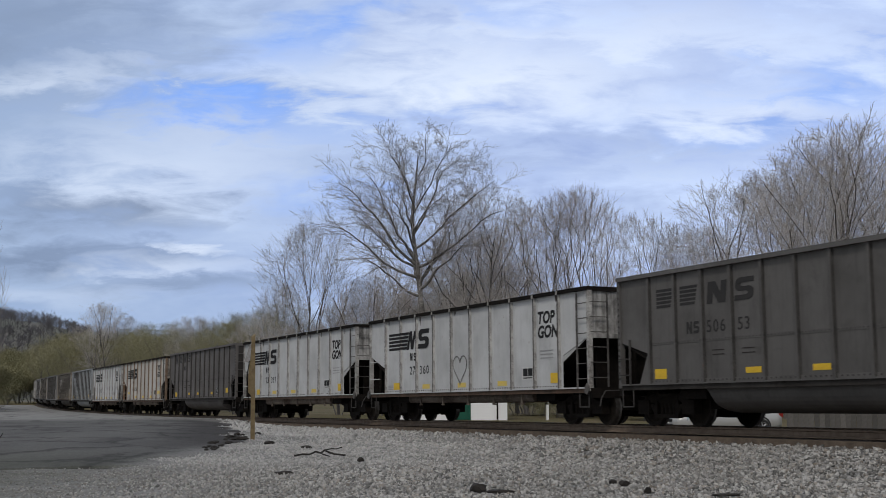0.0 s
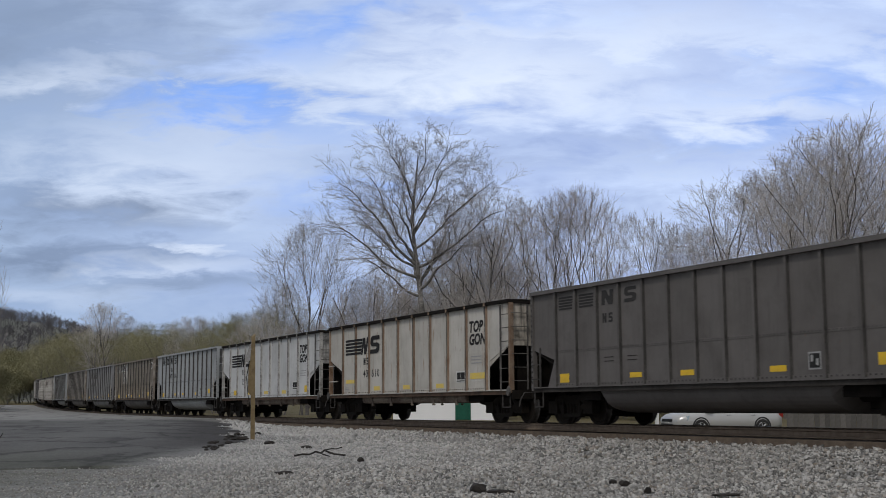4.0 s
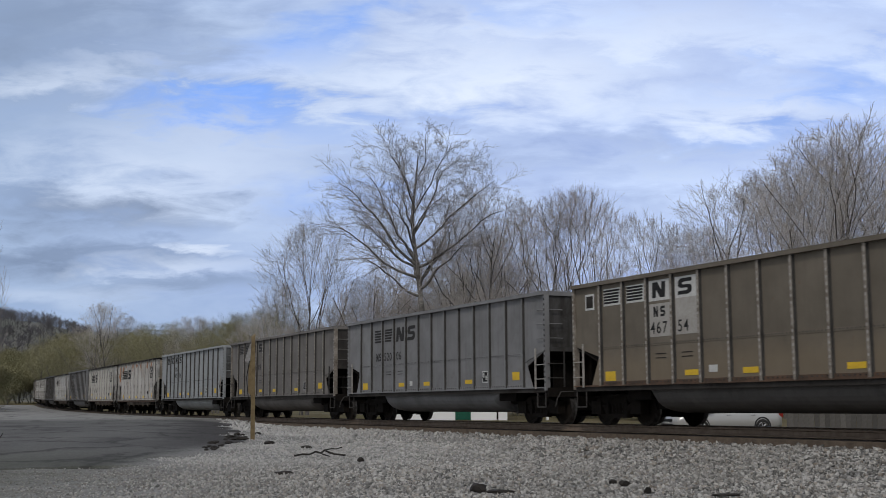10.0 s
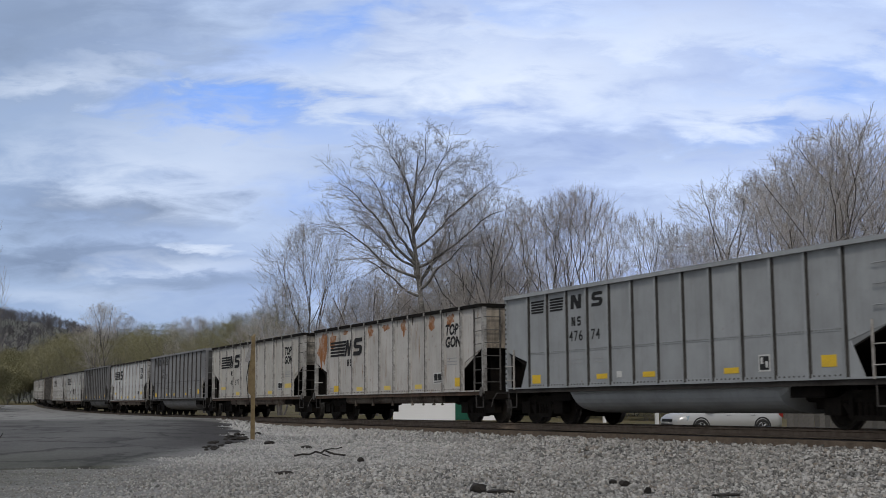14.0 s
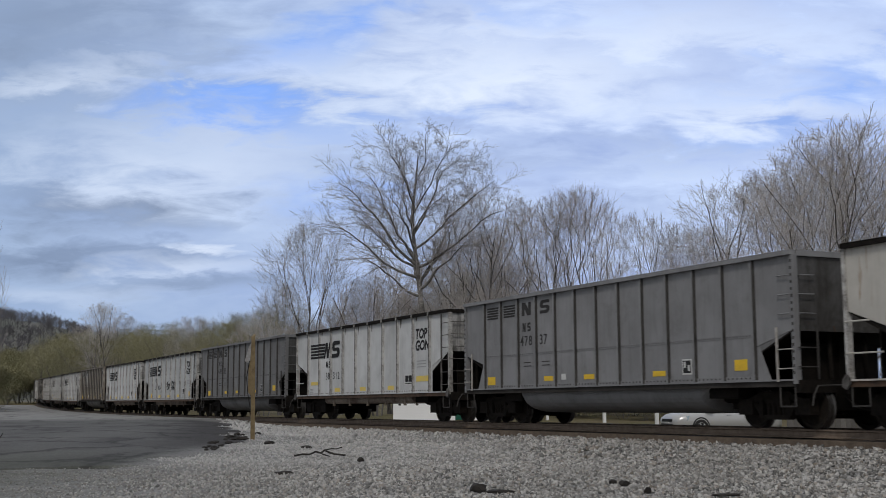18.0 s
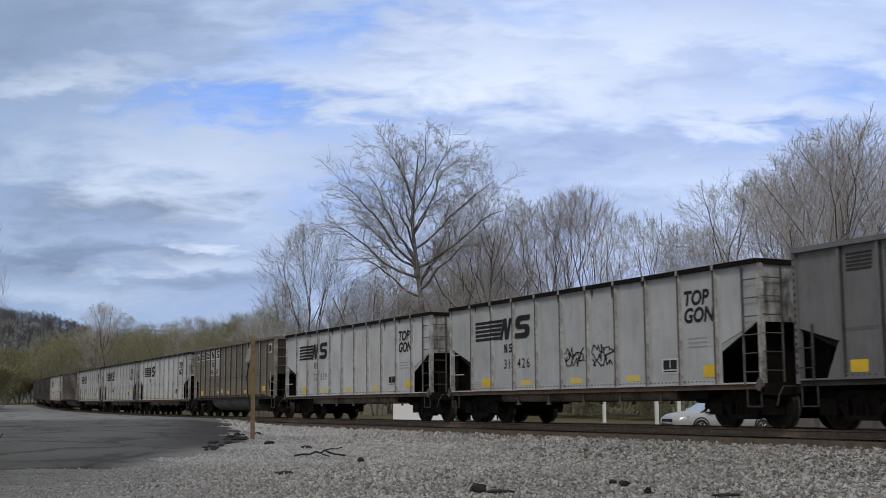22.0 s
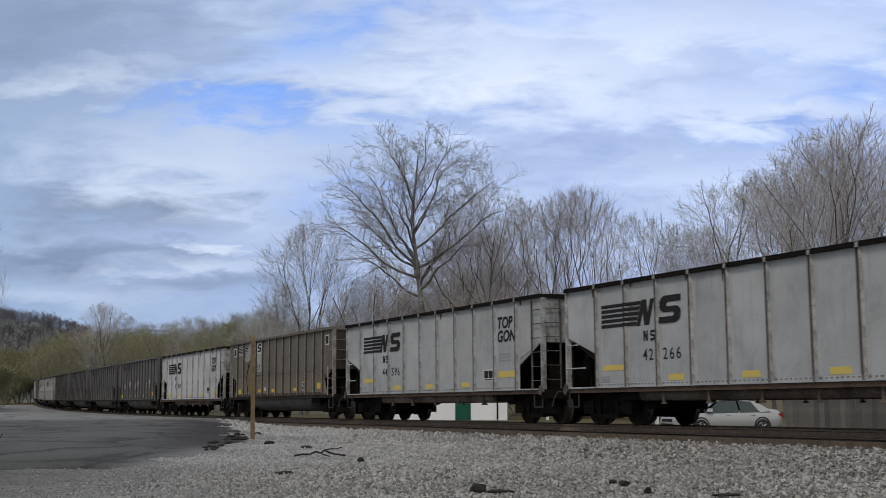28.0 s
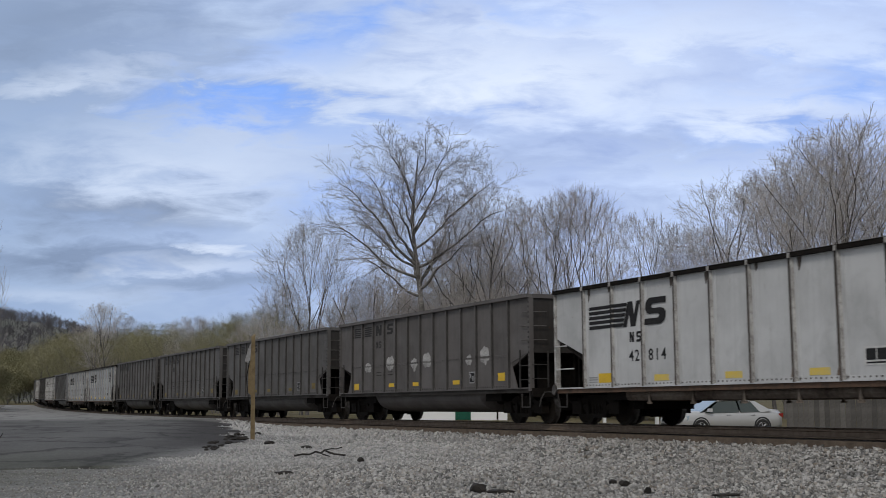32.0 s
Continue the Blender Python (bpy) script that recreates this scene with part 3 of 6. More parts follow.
def sideframe_geo():
    """Cast side frame: an arched top bar, a dropped bottom bar, columns, journal jaws."""
    g = Geo()
    y0, y1 = -0.09, 0.09
    top = [(-1.12, 0.60), (-1.12, 0.52), (-0.70, 0.54), (-0.45, 0.66), (0.45, 0.66), (0.70, 0.54), (1.12, 0.52), (1.12, 0.60), (0.72, 0.68), (0.45, 0.80), (-0.45, 0.80), (-0.72, 0.68)]
    low = [(-0.66, 0.52), (-0.42, 0.20), (0.42, 0.20), (0.66, 0.52), (0.54, 0.56), (0.36, 0.30), (-0.36, 0.30), (-0.54, 0.56)]
    for lst in (top, low):
        k = len(lst)
        b = len(g.v)
        g.v += [(x, y0, z) for x, z in lst] + [(x, y1, z) for x, z in lst]
        h = k // 2
        for j in range(h - 1):
            a0, a1, c0, c1 = j, j + 1, k - 1 - j, k - 2 - j
            g.f.append((b + a0, b + a1, b + c1, b + c0))
            g.f.append((b + k + a0, b + k + c0, b + k + c1, b + k + a1))
            g.m += [0, 0]
        for j in range(k):
            a, c = b + j, b + (j + 1) % k
            g.f.append((a, c, c + k, a + k))
            g.m.append(0)
    for x in (-0.42, 0.42):
        g.box(x - 0.06, x + 0.06, y0 - 0.01, y1 + 0.01, 0.24, 0.76)
    for x in (-0.89, 0.89):
        g.box(x - 0.23, x + 0.23, y0 - 0.04, y1 + 0.03, 0.30, 0.64)
    for x in (-0.24, -0.08, 0.08, 0.24):
        g.tube((x, 0, 0.27), (x, 0, 0.56), 0.065, n=8)
    g.box(-0.34, 0.34, -0.07, 0.07, 0.56, 0.68)
    return g


def make_truck(car, x):
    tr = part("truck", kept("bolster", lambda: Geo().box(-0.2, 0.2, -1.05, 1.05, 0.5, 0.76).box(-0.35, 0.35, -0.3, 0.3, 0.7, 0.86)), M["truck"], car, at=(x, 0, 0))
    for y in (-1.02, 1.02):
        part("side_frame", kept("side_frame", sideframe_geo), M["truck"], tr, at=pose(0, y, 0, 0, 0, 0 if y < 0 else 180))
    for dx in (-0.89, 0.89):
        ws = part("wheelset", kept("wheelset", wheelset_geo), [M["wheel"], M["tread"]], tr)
        ws.matrix_parent_inverse = Matrix.Translation((dx, 0, 0.457))
        WHEELS.append(ws)
    # brake beams and rod, plus a solid black block added to stop light between wheels
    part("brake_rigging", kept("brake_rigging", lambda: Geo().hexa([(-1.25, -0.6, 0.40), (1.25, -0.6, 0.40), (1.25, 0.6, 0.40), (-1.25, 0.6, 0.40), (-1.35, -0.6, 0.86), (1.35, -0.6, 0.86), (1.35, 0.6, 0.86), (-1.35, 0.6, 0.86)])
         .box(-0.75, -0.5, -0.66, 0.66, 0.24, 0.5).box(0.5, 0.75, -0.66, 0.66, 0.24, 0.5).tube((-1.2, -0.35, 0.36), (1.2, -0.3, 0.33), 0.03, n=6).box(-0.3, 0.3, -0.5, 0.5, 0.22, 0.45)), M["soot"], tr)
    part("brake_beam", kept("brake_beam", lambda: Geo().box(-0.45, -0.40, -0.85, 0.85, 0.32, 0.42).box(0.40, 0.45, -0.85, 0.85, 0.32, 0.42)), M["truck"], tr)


WHEELS = []


def bar(pts, r, n=5):
    g = Geo()
    for a, b in zip(pts, pts[1:]):
        g.tube(a, b, r, n=n)
    return g


def plate(poly, y, th, m=0):
    """A flat piece in the side's plane."""
    return Geo().prism([(x, z) for x, z in poly], "y", y, y + th, m)


def make_coupler(car, sgn):
    def geo():
        g = Geo().box(7.0, 7.75, -0.08, 0.08, 0.78, 0.96)
        g.hexa([(7.7, -0.2, 0.74), (8.04, -0.16, 0.74), (8.04, 0.02, 0.74), (7.7, 0.14, 0.74), (7.7, -0.2, 1.02), (8.04, -0.16, 1.02), (8.04, 0.02, 1.02), (7.7, 0.14, 1.02)])
        g.hexa([(7.9, 0.0, 0.76), (8.12, -0.08, 0.76), (8.14, 0.06, 0.76), (7.95, 0.2, 0.76), (7.9, 0.0, 1.0), (8.12, -0.08, 1.0), (8.14, 0.06, 1.0), (7.95, 0.2, 1.0)])
        g.box(6.9, 7.25, -0.24, 0.24, 0.7, 1.02)
        return g
    part("coupler", kept("coupler", geo), M["truck"], car, at=pose(0, 0, 0, 0, 0, 0 if sgn > 0 else 180))
    part("brake_hose", kept("brake_hose", lambda: bar([(7.3, -0.35, 0.8), (7.55, -0.34, 0.62), (7.8, -0.25, 0.42), (8.0, -0.12, 0.38), (8.08, -0.02, 0.42)], 0.025)), M["soot"], car, at=pose(0, 0, 0, 0, 0, 0 if sgn > 0 else 180))
    part("uncoupling_lever", kept("uncoupling_lever", lambda: bar([(7.7, -0.1, 1.0), (7.72, -0.4, 0.92), (7.72, -1.3, 0.9), (7.72, -1.42, 0.72), (7.75, -1.5, 0.5)], 0.016)), M["ribgrey"], car, at=pose(0, 0, 0, 0, 0, 0 if sgn > 0 else 180))


def emblem_flag(w, h, bars, slant=0.0):
    """Plain bars one above the other."""
    g = Geo()
    for i in range(bars):
        z0, z1 = h * (i + 0.16) / bars, h * (i + 0.84) / bars
        e0, e1 = w + slant * z0, w + slant * z1
        g.prism([(0, z0), (e0, z0), (e1, z1), (0, z1)], "y", -0.004, 0.0)
    return g


def emblem_block(shape, w, h, lean):
    """A slanting block with notches."""
    outline = {
        "zig": [(0, 0), (0.30, 0), (0.30, 0.52), (0.62, 0), (1.0, 0), (1.0, 1), (0.70, 1), (0.70, 0.48), (0.38, 1), (0, 1)],
        "hook": [(0, 0), (0.78, 0), (0.94, 0.10), (1.0, 0.22), (1.0, 0.44), (0.90, 0.56), (0.74, 0.60), (0.36, 0.60), (0.30, 0.66), (0.30, 0.72), (0.36, 0.77),
                 (0.98, 0.77), (0.98, 1.0), (0.2, 1.0), (0.06, 0.92), (0, 0.80), (0, 0.58), (0.08, 0.46), (0.22, 0.40), (0.62, 0.40), (0.69, 0.35), (0.69, 0.28), (0.62, 0.23), (0, 0.23)],
    }[shape]
    return Geo().prism([(x * w + lean * z * h, z * h) for x, z in outline], "y", -0.004, 0.0)


T_RIBS = [-LEN / 2 + 1.45 + i * (LEN - 2.90) / 9 for i in range(10)]
B_RIBS = [-LEN / 2 + 1.25 + i * (LEN - 2.50) / 12 for i in range(13)]


def hat_rib_geo(w, d, y, sill, top):
    """A welded hat rib: a proud face, its rear half coloured dark as grime and shade, and a broad flange with spot
    welds before it.
    """
    g = Geo()
    z0, z1 = sill - 0.02, top - 0.1
    # rear half and rear flank painted dark: side shade together with grime
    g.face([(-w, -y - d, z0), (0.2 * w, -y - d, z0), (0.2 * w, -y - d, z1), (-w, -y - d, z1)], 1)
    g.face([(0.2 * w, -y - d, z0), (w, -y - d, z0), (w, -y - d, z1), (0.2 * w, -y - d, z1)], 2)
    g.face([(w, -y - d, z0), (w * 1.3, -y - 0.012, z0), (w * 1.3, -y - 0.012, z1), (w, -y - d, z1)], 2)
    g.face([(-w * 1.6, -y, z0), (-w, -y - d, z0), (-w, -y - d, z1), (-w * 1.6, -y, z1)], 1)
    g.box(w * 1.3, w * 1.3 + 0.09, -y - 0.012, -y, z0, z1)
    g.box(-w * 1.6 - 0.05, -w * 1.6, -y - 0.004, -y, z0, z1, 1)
    z = z0 + 0.1
    while z < z1 - 0.06:
        g.box(w * 1.3 + 0.05, w * 1.3 + 0.07, -y - 0.015, -y - 0.012, z, z + 0.04, 3)
        z += 0.21
    g.box(-0.2 * w, w, -y - 0.125, -y - 0.1, z1 - 0.02, top - 0.015, 2)
    g.face([(-w * 1.6, -y, z0), (w * 1.3, -y, z0), (w, -y - d, z0), (-w, -y - d, z0)])
    g.face([(-w, -y - d, z1), (w, -y - d, z1), (w * 1.3, -y, z1), (-w * 1.6, -y, z1)])
    return g


def rib_wrap(w, d, spans):
    """Lettering carried round a hat rib: face and forward flank, over some heights."""
    g = Geo()
    for z0, z1 in spans:
        g.prism([(-w, -d - 0.004), (w, -d - 0.004), (w * 1.3 + 0.004, -0.014), (w * 1.3, -0.012), (w, -d), (-w, -d)], "z", z0, z1)
    return g


def rib_geo(w, d, y, sill, top, rivets=False):
    """A pressed rib: outer face, flanks coloured dark as shade and stain, and a narrow dirty weld on either side."""
    g = Geo()
    z0, z1, f = sill - 0.02, top - 0.1, w * 1.35
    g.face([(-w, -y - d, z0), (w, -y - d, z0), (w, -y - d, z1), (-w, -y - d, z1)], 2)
    # both flanks carry painted side shade as well as soot
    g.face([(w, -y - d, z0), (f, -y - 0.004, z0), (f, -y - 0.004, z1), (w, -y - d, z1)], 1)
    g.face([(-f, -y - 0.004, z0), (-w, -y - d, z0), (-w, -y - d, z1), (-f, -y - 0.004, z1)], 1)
    z = z0 + 0.12
    while rivets and z < z1 - 0.08:
        g.box(-w * 0.45, w * 0.45, -y - d - 0.012, -y - d, z, z + 0.06, 3)
        z += 0.145
    g.face([(f, -y - 0.004, z0), (f + 0.022, -y, z0), (f + 0.022, -y, z1), (f, -y - 0.004, z1)], 1)
    g.face([(-f - 0.022, -y, z0), (-f, -y - 0.004, z0), (-f, -y - 0.004, z1), (-f - 0.022, -y, z1)], 1)
    g.face([(-f, -y, z0), (f, -y, z0), (w, -y - d, z0), (-w, -y - d, z0)])
    g.face([(-w, -y - d, z1), (w, -y - d, z1), (f, -y, z1), (-f, -y, z1)])
    return g


def sill_geo(E, y, sill, x0, x1):
    """Bottom angle of the side with its row of rivets."""
    g = Geo().box(-E, E, -y - 0.06, -y + 0.10, sill - 0.035, sill).box(-E, E, -y - 0.02, -y + 0.06, sill - 0.15, sill - 0.035, 2).box(x0, x1, -y - 0.012, -y, sill, sill + 0.085)
    x = x0 + 0.06
    while x < x1:
        g.box(x, x + 0.035, -y - 0.022, -y - 0.012, sill + 0.03, sill + 0.062, 1)
        x += 0.145
    return g


def seam_geo(y, ribs):
    """Riveted lap joint half-way up the side, bay by bay."""
    g = Geo()
    for a, b in zip(ribs, ribs[1:]):
        g.box(a + 0.09, b - 0.09, -y - 0.008, -y, 1.96, 2.03)
        x = a + 0.12
        while x < b - 0.12:
            g.box(x, x + 0.025, -y - 0.014, -y - 0.008, 1.985, 2.01, 1)
            x += 0.11
    return g


def make_car(kind, col, label, numbers="", spots=1.0):
    """kind T: flat-bottomed car with a dark chord; kind B: car with a round belly."""
    car = thing("coal_car", Matrix(), label, "freight car", "coal cars of the train")
    P = M[col]
    T = kind == "T"
    top, sill = (3.66, 1.0) if T else (3.72, 1.04)
    ribs = T_RIBS if T else B_RIBS
    E, y = LEN / 2, HALF
    rw, rd = (0.048, 0.065) if T else (0.042, 0.06)
    zc, zr = (2.34, 1.82) if T else (2.08, 1.74)          # slope's edge at the corner and at the first rib
    for sd in (-1, 1):
        turn = pose(0, 0, 0) if sd < 0 else pose(0, 0, 0, 0, 0, 180)
        xs = [-E] + ribs + [E]
        for i in range(len(xs) - 1):
            a, b = xs[i], xs[i + 1]
            if i == 0:
                po = [(a, zc), (b, zr), (b, top - 0.1), (a, top - 0.1)]
            elif i == len(xs) - 2:
                po = [(a, zr), (b, zc), (b, top - 0.1), (a, top - 0.1)]
            else:
                po = None
            if po:
                me = kept(("end_panel", kind, i), lambda: plate(po, -y, 0.03))
                part("side_panel", me, P, car, at=turn)
            else:
                w = b - a
                me = kept(("side_panel", kind), lambda: plate([(-w / 2, sill), (w / 2, sill), (w / 2, top - 0.1), (-w / 2, top - 0.1)], -y, 0.03))
                part("side_panel", me, P, car, at=turn @ Matrix.Translation(((a + b) / 2, 0, 0)))
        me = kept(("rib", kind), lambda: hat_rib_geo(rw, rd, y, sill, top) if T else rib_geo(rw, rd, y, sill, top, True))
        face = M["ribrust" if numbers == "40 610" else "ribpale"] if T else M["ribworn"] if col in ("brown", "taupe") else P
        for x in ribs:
            part("rib", me, [P, M["grimeshade"] if T else M["ribgrey"], face, P if T or col not in ("brown", "taupe") else M["rivet"]], car, at=turn @ Matrix.Translation((x, 0, 0)))
        part("top_chord", kept(("top_chord", kind), lambda: Geo().box(-E - 0.02, E + 0.02, -y - 0.10, -y + 0.08, top - 0.1, top)), M["soot"] if T else P, car, at=turn)
        part("side_sill", kept(("side_sill", kind), lambda: sill_geo(E, y, sill, ribs[0], ribs[-1])), [M["rustsill"] if col == "brown" else P, M["grimeshade"] if T else M["ribgrey"], M["rustsill"] if T else M["underside"]], car, at=turn)
        if not T:
            for sg in (-1, 1):
                part("end_gusset", kept(("end_gusset", sg), lambda: plate([(sg * (E - 1.25), sill), (sg * (E - 0.78), sill), (sg * (E - 1.12), zr), (sg * (E - 1.25), zr)][::sg], -y, 0.03)), P, car, at=turn)
            part("seam", kept("seam", lambda: seam_geo(y, ribs)), [P, M["ribgrey"]], car, at=turn)
        for sg in (-1, 1):
            def corner_post():
                w = 0.04 if T else 0.05
                g = Geo().box(sg * E - w, sg * E + w, -y - 0.05, -y + 0.09, sill - 0.1, top - 0.1)
                z = sill + 0.1
                while not T and z < top - 0.2:
                    g.box(sg * E - 0.022, sg * E + 0.022, -y - 0.062, -y - 0.05, z, z + 0.06, 1)
                    z += 0.145
                return g
            part("corner_post", kept(("corner_post", kind, sg), corner_post), [face, M["rivet"] if col in ("brown", "taupe") else M["ribgrey"]], car, at=turn)
            # ladder on the corner bay
            def ladder():
                g = Geo()
                xo = sg * (E - 0.48)
                g.box(xo - 0.02, xo + 0.02, -y - 0.09, -y - 0.05, sill - 0.05, zc + 0.05 if not T or sg < 0 else top - 0.15)
                tops = top - 0.3 if (T and sg > 0) else zc - 0.1
                z = sill + 0.22
                while z < tops:
                    g.tube((xo, -y - 0.08, z), (sg * E, -y - 0.08, z), 0.014, n=5)
                    z += 0.40
                return g
            if T and sg < 0:
                for z, w in ((sill + 0.50, 0.95), (sill + 1.12, 0.62)):
                    part("handrail", kept(("handrail", w), lambda: Geo().tube((sg * E, -y - 0.06, 0), (sg * (E - w), -y - 0.06, 0), 0.018, n=6)), P, car, at=turn @ Matrix.Translation((0, 0, z)))
            else:
                part("ladder", kept(("ladder", kind, sg), ladder), M["ladder"] if T else M["rivet"] if col in ("brown", "grey", "silver") else M["ribgrey"], car, at=turn)
            if T:
                part("corner_casting", kept(("corner_casting", sg), lambda: Geo().prism([(sg * E - 0.11, sill - 0.14), (sg * E + 0.0, sill - 0.20), (sg * E + 0.10, sill - 0.09), (sg * E + 0.08, sill + 0.03), (sg * E - 0.0, sill + 0.10), (sg * E - 0.09, sill + 0.0)], "y", -y - 0.11, -y - 0.06)), M["ladder"], car, at=turn)
            part("corner_step", kept(("corner_step", kind, sg), lambda: bar([(sg * (E - 0.05), -y, sill - 0.1), (sg * (E - 0.05), -y, 0.48), (sg * (E - 0.5), -y, 0.48), (sg * (E - 0.5), -y, sill - 0.1)], 0.018)), M["ribgrey"], car, at=turn)
    for sg in (-1, 1):
        turn = pose(0, 0, 0, 0, 0, 0 if sg > 0 else 180)
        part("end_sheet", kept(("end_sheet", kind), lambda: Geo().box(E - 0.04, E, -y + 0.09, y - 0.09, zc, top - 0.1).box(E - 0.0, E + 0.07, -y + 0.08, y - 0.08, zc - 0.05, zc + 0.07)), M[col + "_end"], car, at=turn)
        part("end_chord", kept(("end_chord", kind), lambda: Geo().box(E - 0.1, E + 0.05, -y + 0.08, y - 0.08, top - 0.12, top)), M["soot"] if T else P, car, at=turn)
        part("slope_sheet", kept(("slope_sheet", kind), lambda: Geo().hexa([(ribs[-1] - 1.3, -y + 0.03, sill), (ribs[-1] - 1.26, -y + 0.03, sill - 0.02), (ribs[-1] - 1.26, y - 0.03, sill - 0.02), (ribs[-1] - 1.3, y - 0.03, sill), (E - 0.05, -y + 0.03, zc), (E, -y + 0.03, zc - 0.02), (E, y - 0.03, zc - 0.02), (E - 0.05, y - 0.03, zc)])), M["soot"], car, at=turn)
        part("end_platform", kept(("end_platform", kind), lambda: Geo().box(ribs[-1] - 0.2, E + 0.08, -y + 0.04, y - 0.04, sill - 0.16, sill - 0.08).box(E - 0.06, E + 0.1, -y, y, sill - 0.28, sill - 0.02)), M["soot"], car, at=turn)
        # black plates added to keep the end recess dark; not a known car part
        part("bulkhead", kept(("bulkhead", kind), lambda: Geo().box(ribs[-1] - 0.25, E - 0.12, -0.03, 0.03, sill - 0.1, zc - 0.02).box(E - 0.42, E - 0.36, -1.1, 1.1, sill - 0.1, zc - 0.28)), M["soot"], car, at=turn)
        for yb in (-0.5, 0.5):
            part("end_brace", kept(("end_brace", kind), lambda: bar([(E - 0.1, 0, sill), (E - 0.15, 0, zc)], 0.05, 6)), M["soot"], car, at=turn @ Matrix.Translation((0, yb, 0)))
        def end_ladder():
            g = Geo()
            g.box(E + 0.06, E + 0.09, -y + 0.52, -y + 0.56, sill, top - 0.15 if T else zc)
            z = sill + 0.25
            while z < (top - 0.2 if T else zc):
                g.tube((E + 0.08, -y, z), (E + 0.08, -y + 0.55, z), 0.014, n=5)
                z += 0.4
            return g
        part("end_ladder", kept(("end_ladder", kind), end_ladder), M["ladder"] if T else M["ribgrey"], car, at=turn)
        if not T:
            for z in (2.4, 2.8, 3.2):
                part("grab_iron", kept("side_grab", lambda: bar([(E - 0.42, -y, 0), (E - 0.42, -y - 0.06, 0), (E - 0.08, -y - 0.06, 0)], 0.013)), P, car, at=turn @ Matrix.Translation((0, 0, z)))
                part("grab_iron", kept("end_grab", lambda: bar([(E, -y + 0.12, 0), (E + 0.08, -y + 0.12, 0), (E + 0.08, -y + 0.5, 0), (E, -y + 0.5, 0)], 0.013)), P, car, at=turn @ Matrix.Translation((0, 0, z)))
        # cylinder tube with plain black boxes that fill the gap inboard of the truck
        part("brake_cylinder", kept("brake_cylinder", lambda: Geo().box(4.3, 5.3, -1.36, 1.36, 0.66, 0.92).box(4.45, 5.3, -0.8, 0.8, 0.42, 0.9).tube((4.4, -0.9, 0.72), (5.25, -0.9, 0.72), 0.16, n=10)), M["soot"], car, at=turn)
        make_truck(car, sg * 6.17)
        make_coupler(car, sg)
    # floor, centre sill, belly, load
    part("centre_sill", kept("centre_sill", lambda: Geo().box(-7.2, 7.2, -0.17, 0.17, 0.62, 0.98)), M["rustsill"], car)
    if T:
        part("floor", kept("floor_t", lambda: Geo().box(ribs[0] + 0.4, ribs[-1] - 0.4, -y + 0.03, y - 0.03, sill - 0.06, sill).prism([(-1.38, 0.90), (-1.43, 0.84), (-1.44, 0.74), (-1.38, 0.65), (-1.30, 0.63), (-1.22, 0.90)], "x", -4.3, 4.2).prism([(1.38, 0.90), (1.22, 0.90), (1.30, 0.63), (1.38, 0.65), (1.44, 0.74), (1.43, 0.84)], "x", -4.3, 4.2)), M["dustsill"], car)
        for x in (-3.3, -1.6, 0.2, 1.9, 3.6):
            part("cross_beam", kept("cross_beam", lambda: Geo().hexa([(-0.05, -1.2, 0.66), (0.05, -1.2, 0.66), (0.05, 1.2, 0.66), (-0.05, 1.2, 0.66), (-0.05, -1.5, 0.94), (0.05, -1.5, 0.94), (0.05, 1.5, 0.94), (-0.05, 1.5, 0.94)])), M["rustsill"], car, at=(x, 0, 0))
            for yb in (-1.46, 1.42):
                part("bracket", kept("bracket", lambda: Geo().box(-0.035, 0.035, 0, 0.04, 0.58, 0.94).box(-0.08, 0.08, 0, 0.05, 0.55, 0.60)), M["dustsill"], car, at=(x, yb, 0))
        part("air_tank", kept("air_tank", lambda: Geo().tube((-5.2, -0.6, 0.75), (-4.4, -0.6, 0.75), 0.17, n=12)), M["soot"], car)
    else:
        def belly():
            g = Geo()
            n = 18
            for x0, x1, d0, d1 in ((-4.3, -4.1, 0.1, 1.0), (-4.1, 4.0, 1.0, 1.0), (4.0, 4.4, 1.0, 0.2)):
                for j in range(n):
                    q = []
                    for xx, dd, jj in ((x0, d0, j), (x1, d1, j), (x1, d1, j + 1), (x0, d0, j + 1)):
                        a = math.pi * jj / n
                        c, s_ = math.cos(a), math.sin(a)
                        yy = -1.42 * math.copysign(abs(c) ** 0.7, c)
                        zz = 0.98 - 0.66 * dd * abs(s_) ** 0.75
                        q.append((xx, yy, zz))
                    g.face(q)
            return g.mesh("belly", True)
        part("belly", kept("belly", belly), M["dark"] if col == "brown" else P, car)
        part("floor", kept("floor_b", lambda: Geo().box(ribs[0] + 0.4, ribs[-1] - 0.4, -y + 0.03, y - 0.03, sill - 0.08, sill - 0.02)), M["soot"], car)
    # markings on the side that the camera sees
    f = -y - 0.004
    mk = lambda name, geo, mat, x, z, lab="": part(name, geo, mat, car, lab, at=(x, f, z))
    rect = lambda w, h: kept(("mark", w, h), lambda: Geo().box(-w / 2, w / 2, -0.004, 0.0, -h / 2, h / 2))
    mid = [(a + b) / 2 for a, b in zip(ribs, ribs[1:])]
    if T:
        ez, eh = 2.47, 0.63
        mk("emblem", kept("flag_t", lambda: emblem_flag(ribs[1] - ribs[0] - 0.30, eh, 5)), M["letter"], ribs[0] + 0.22, ez)
        mk("emblem", kept("flag_t2", lambda: emblem_flag(0.375, eh, 5, 0.36)), M["letter"], ribs[1] + 0.066, ez).location.y -= 0.012
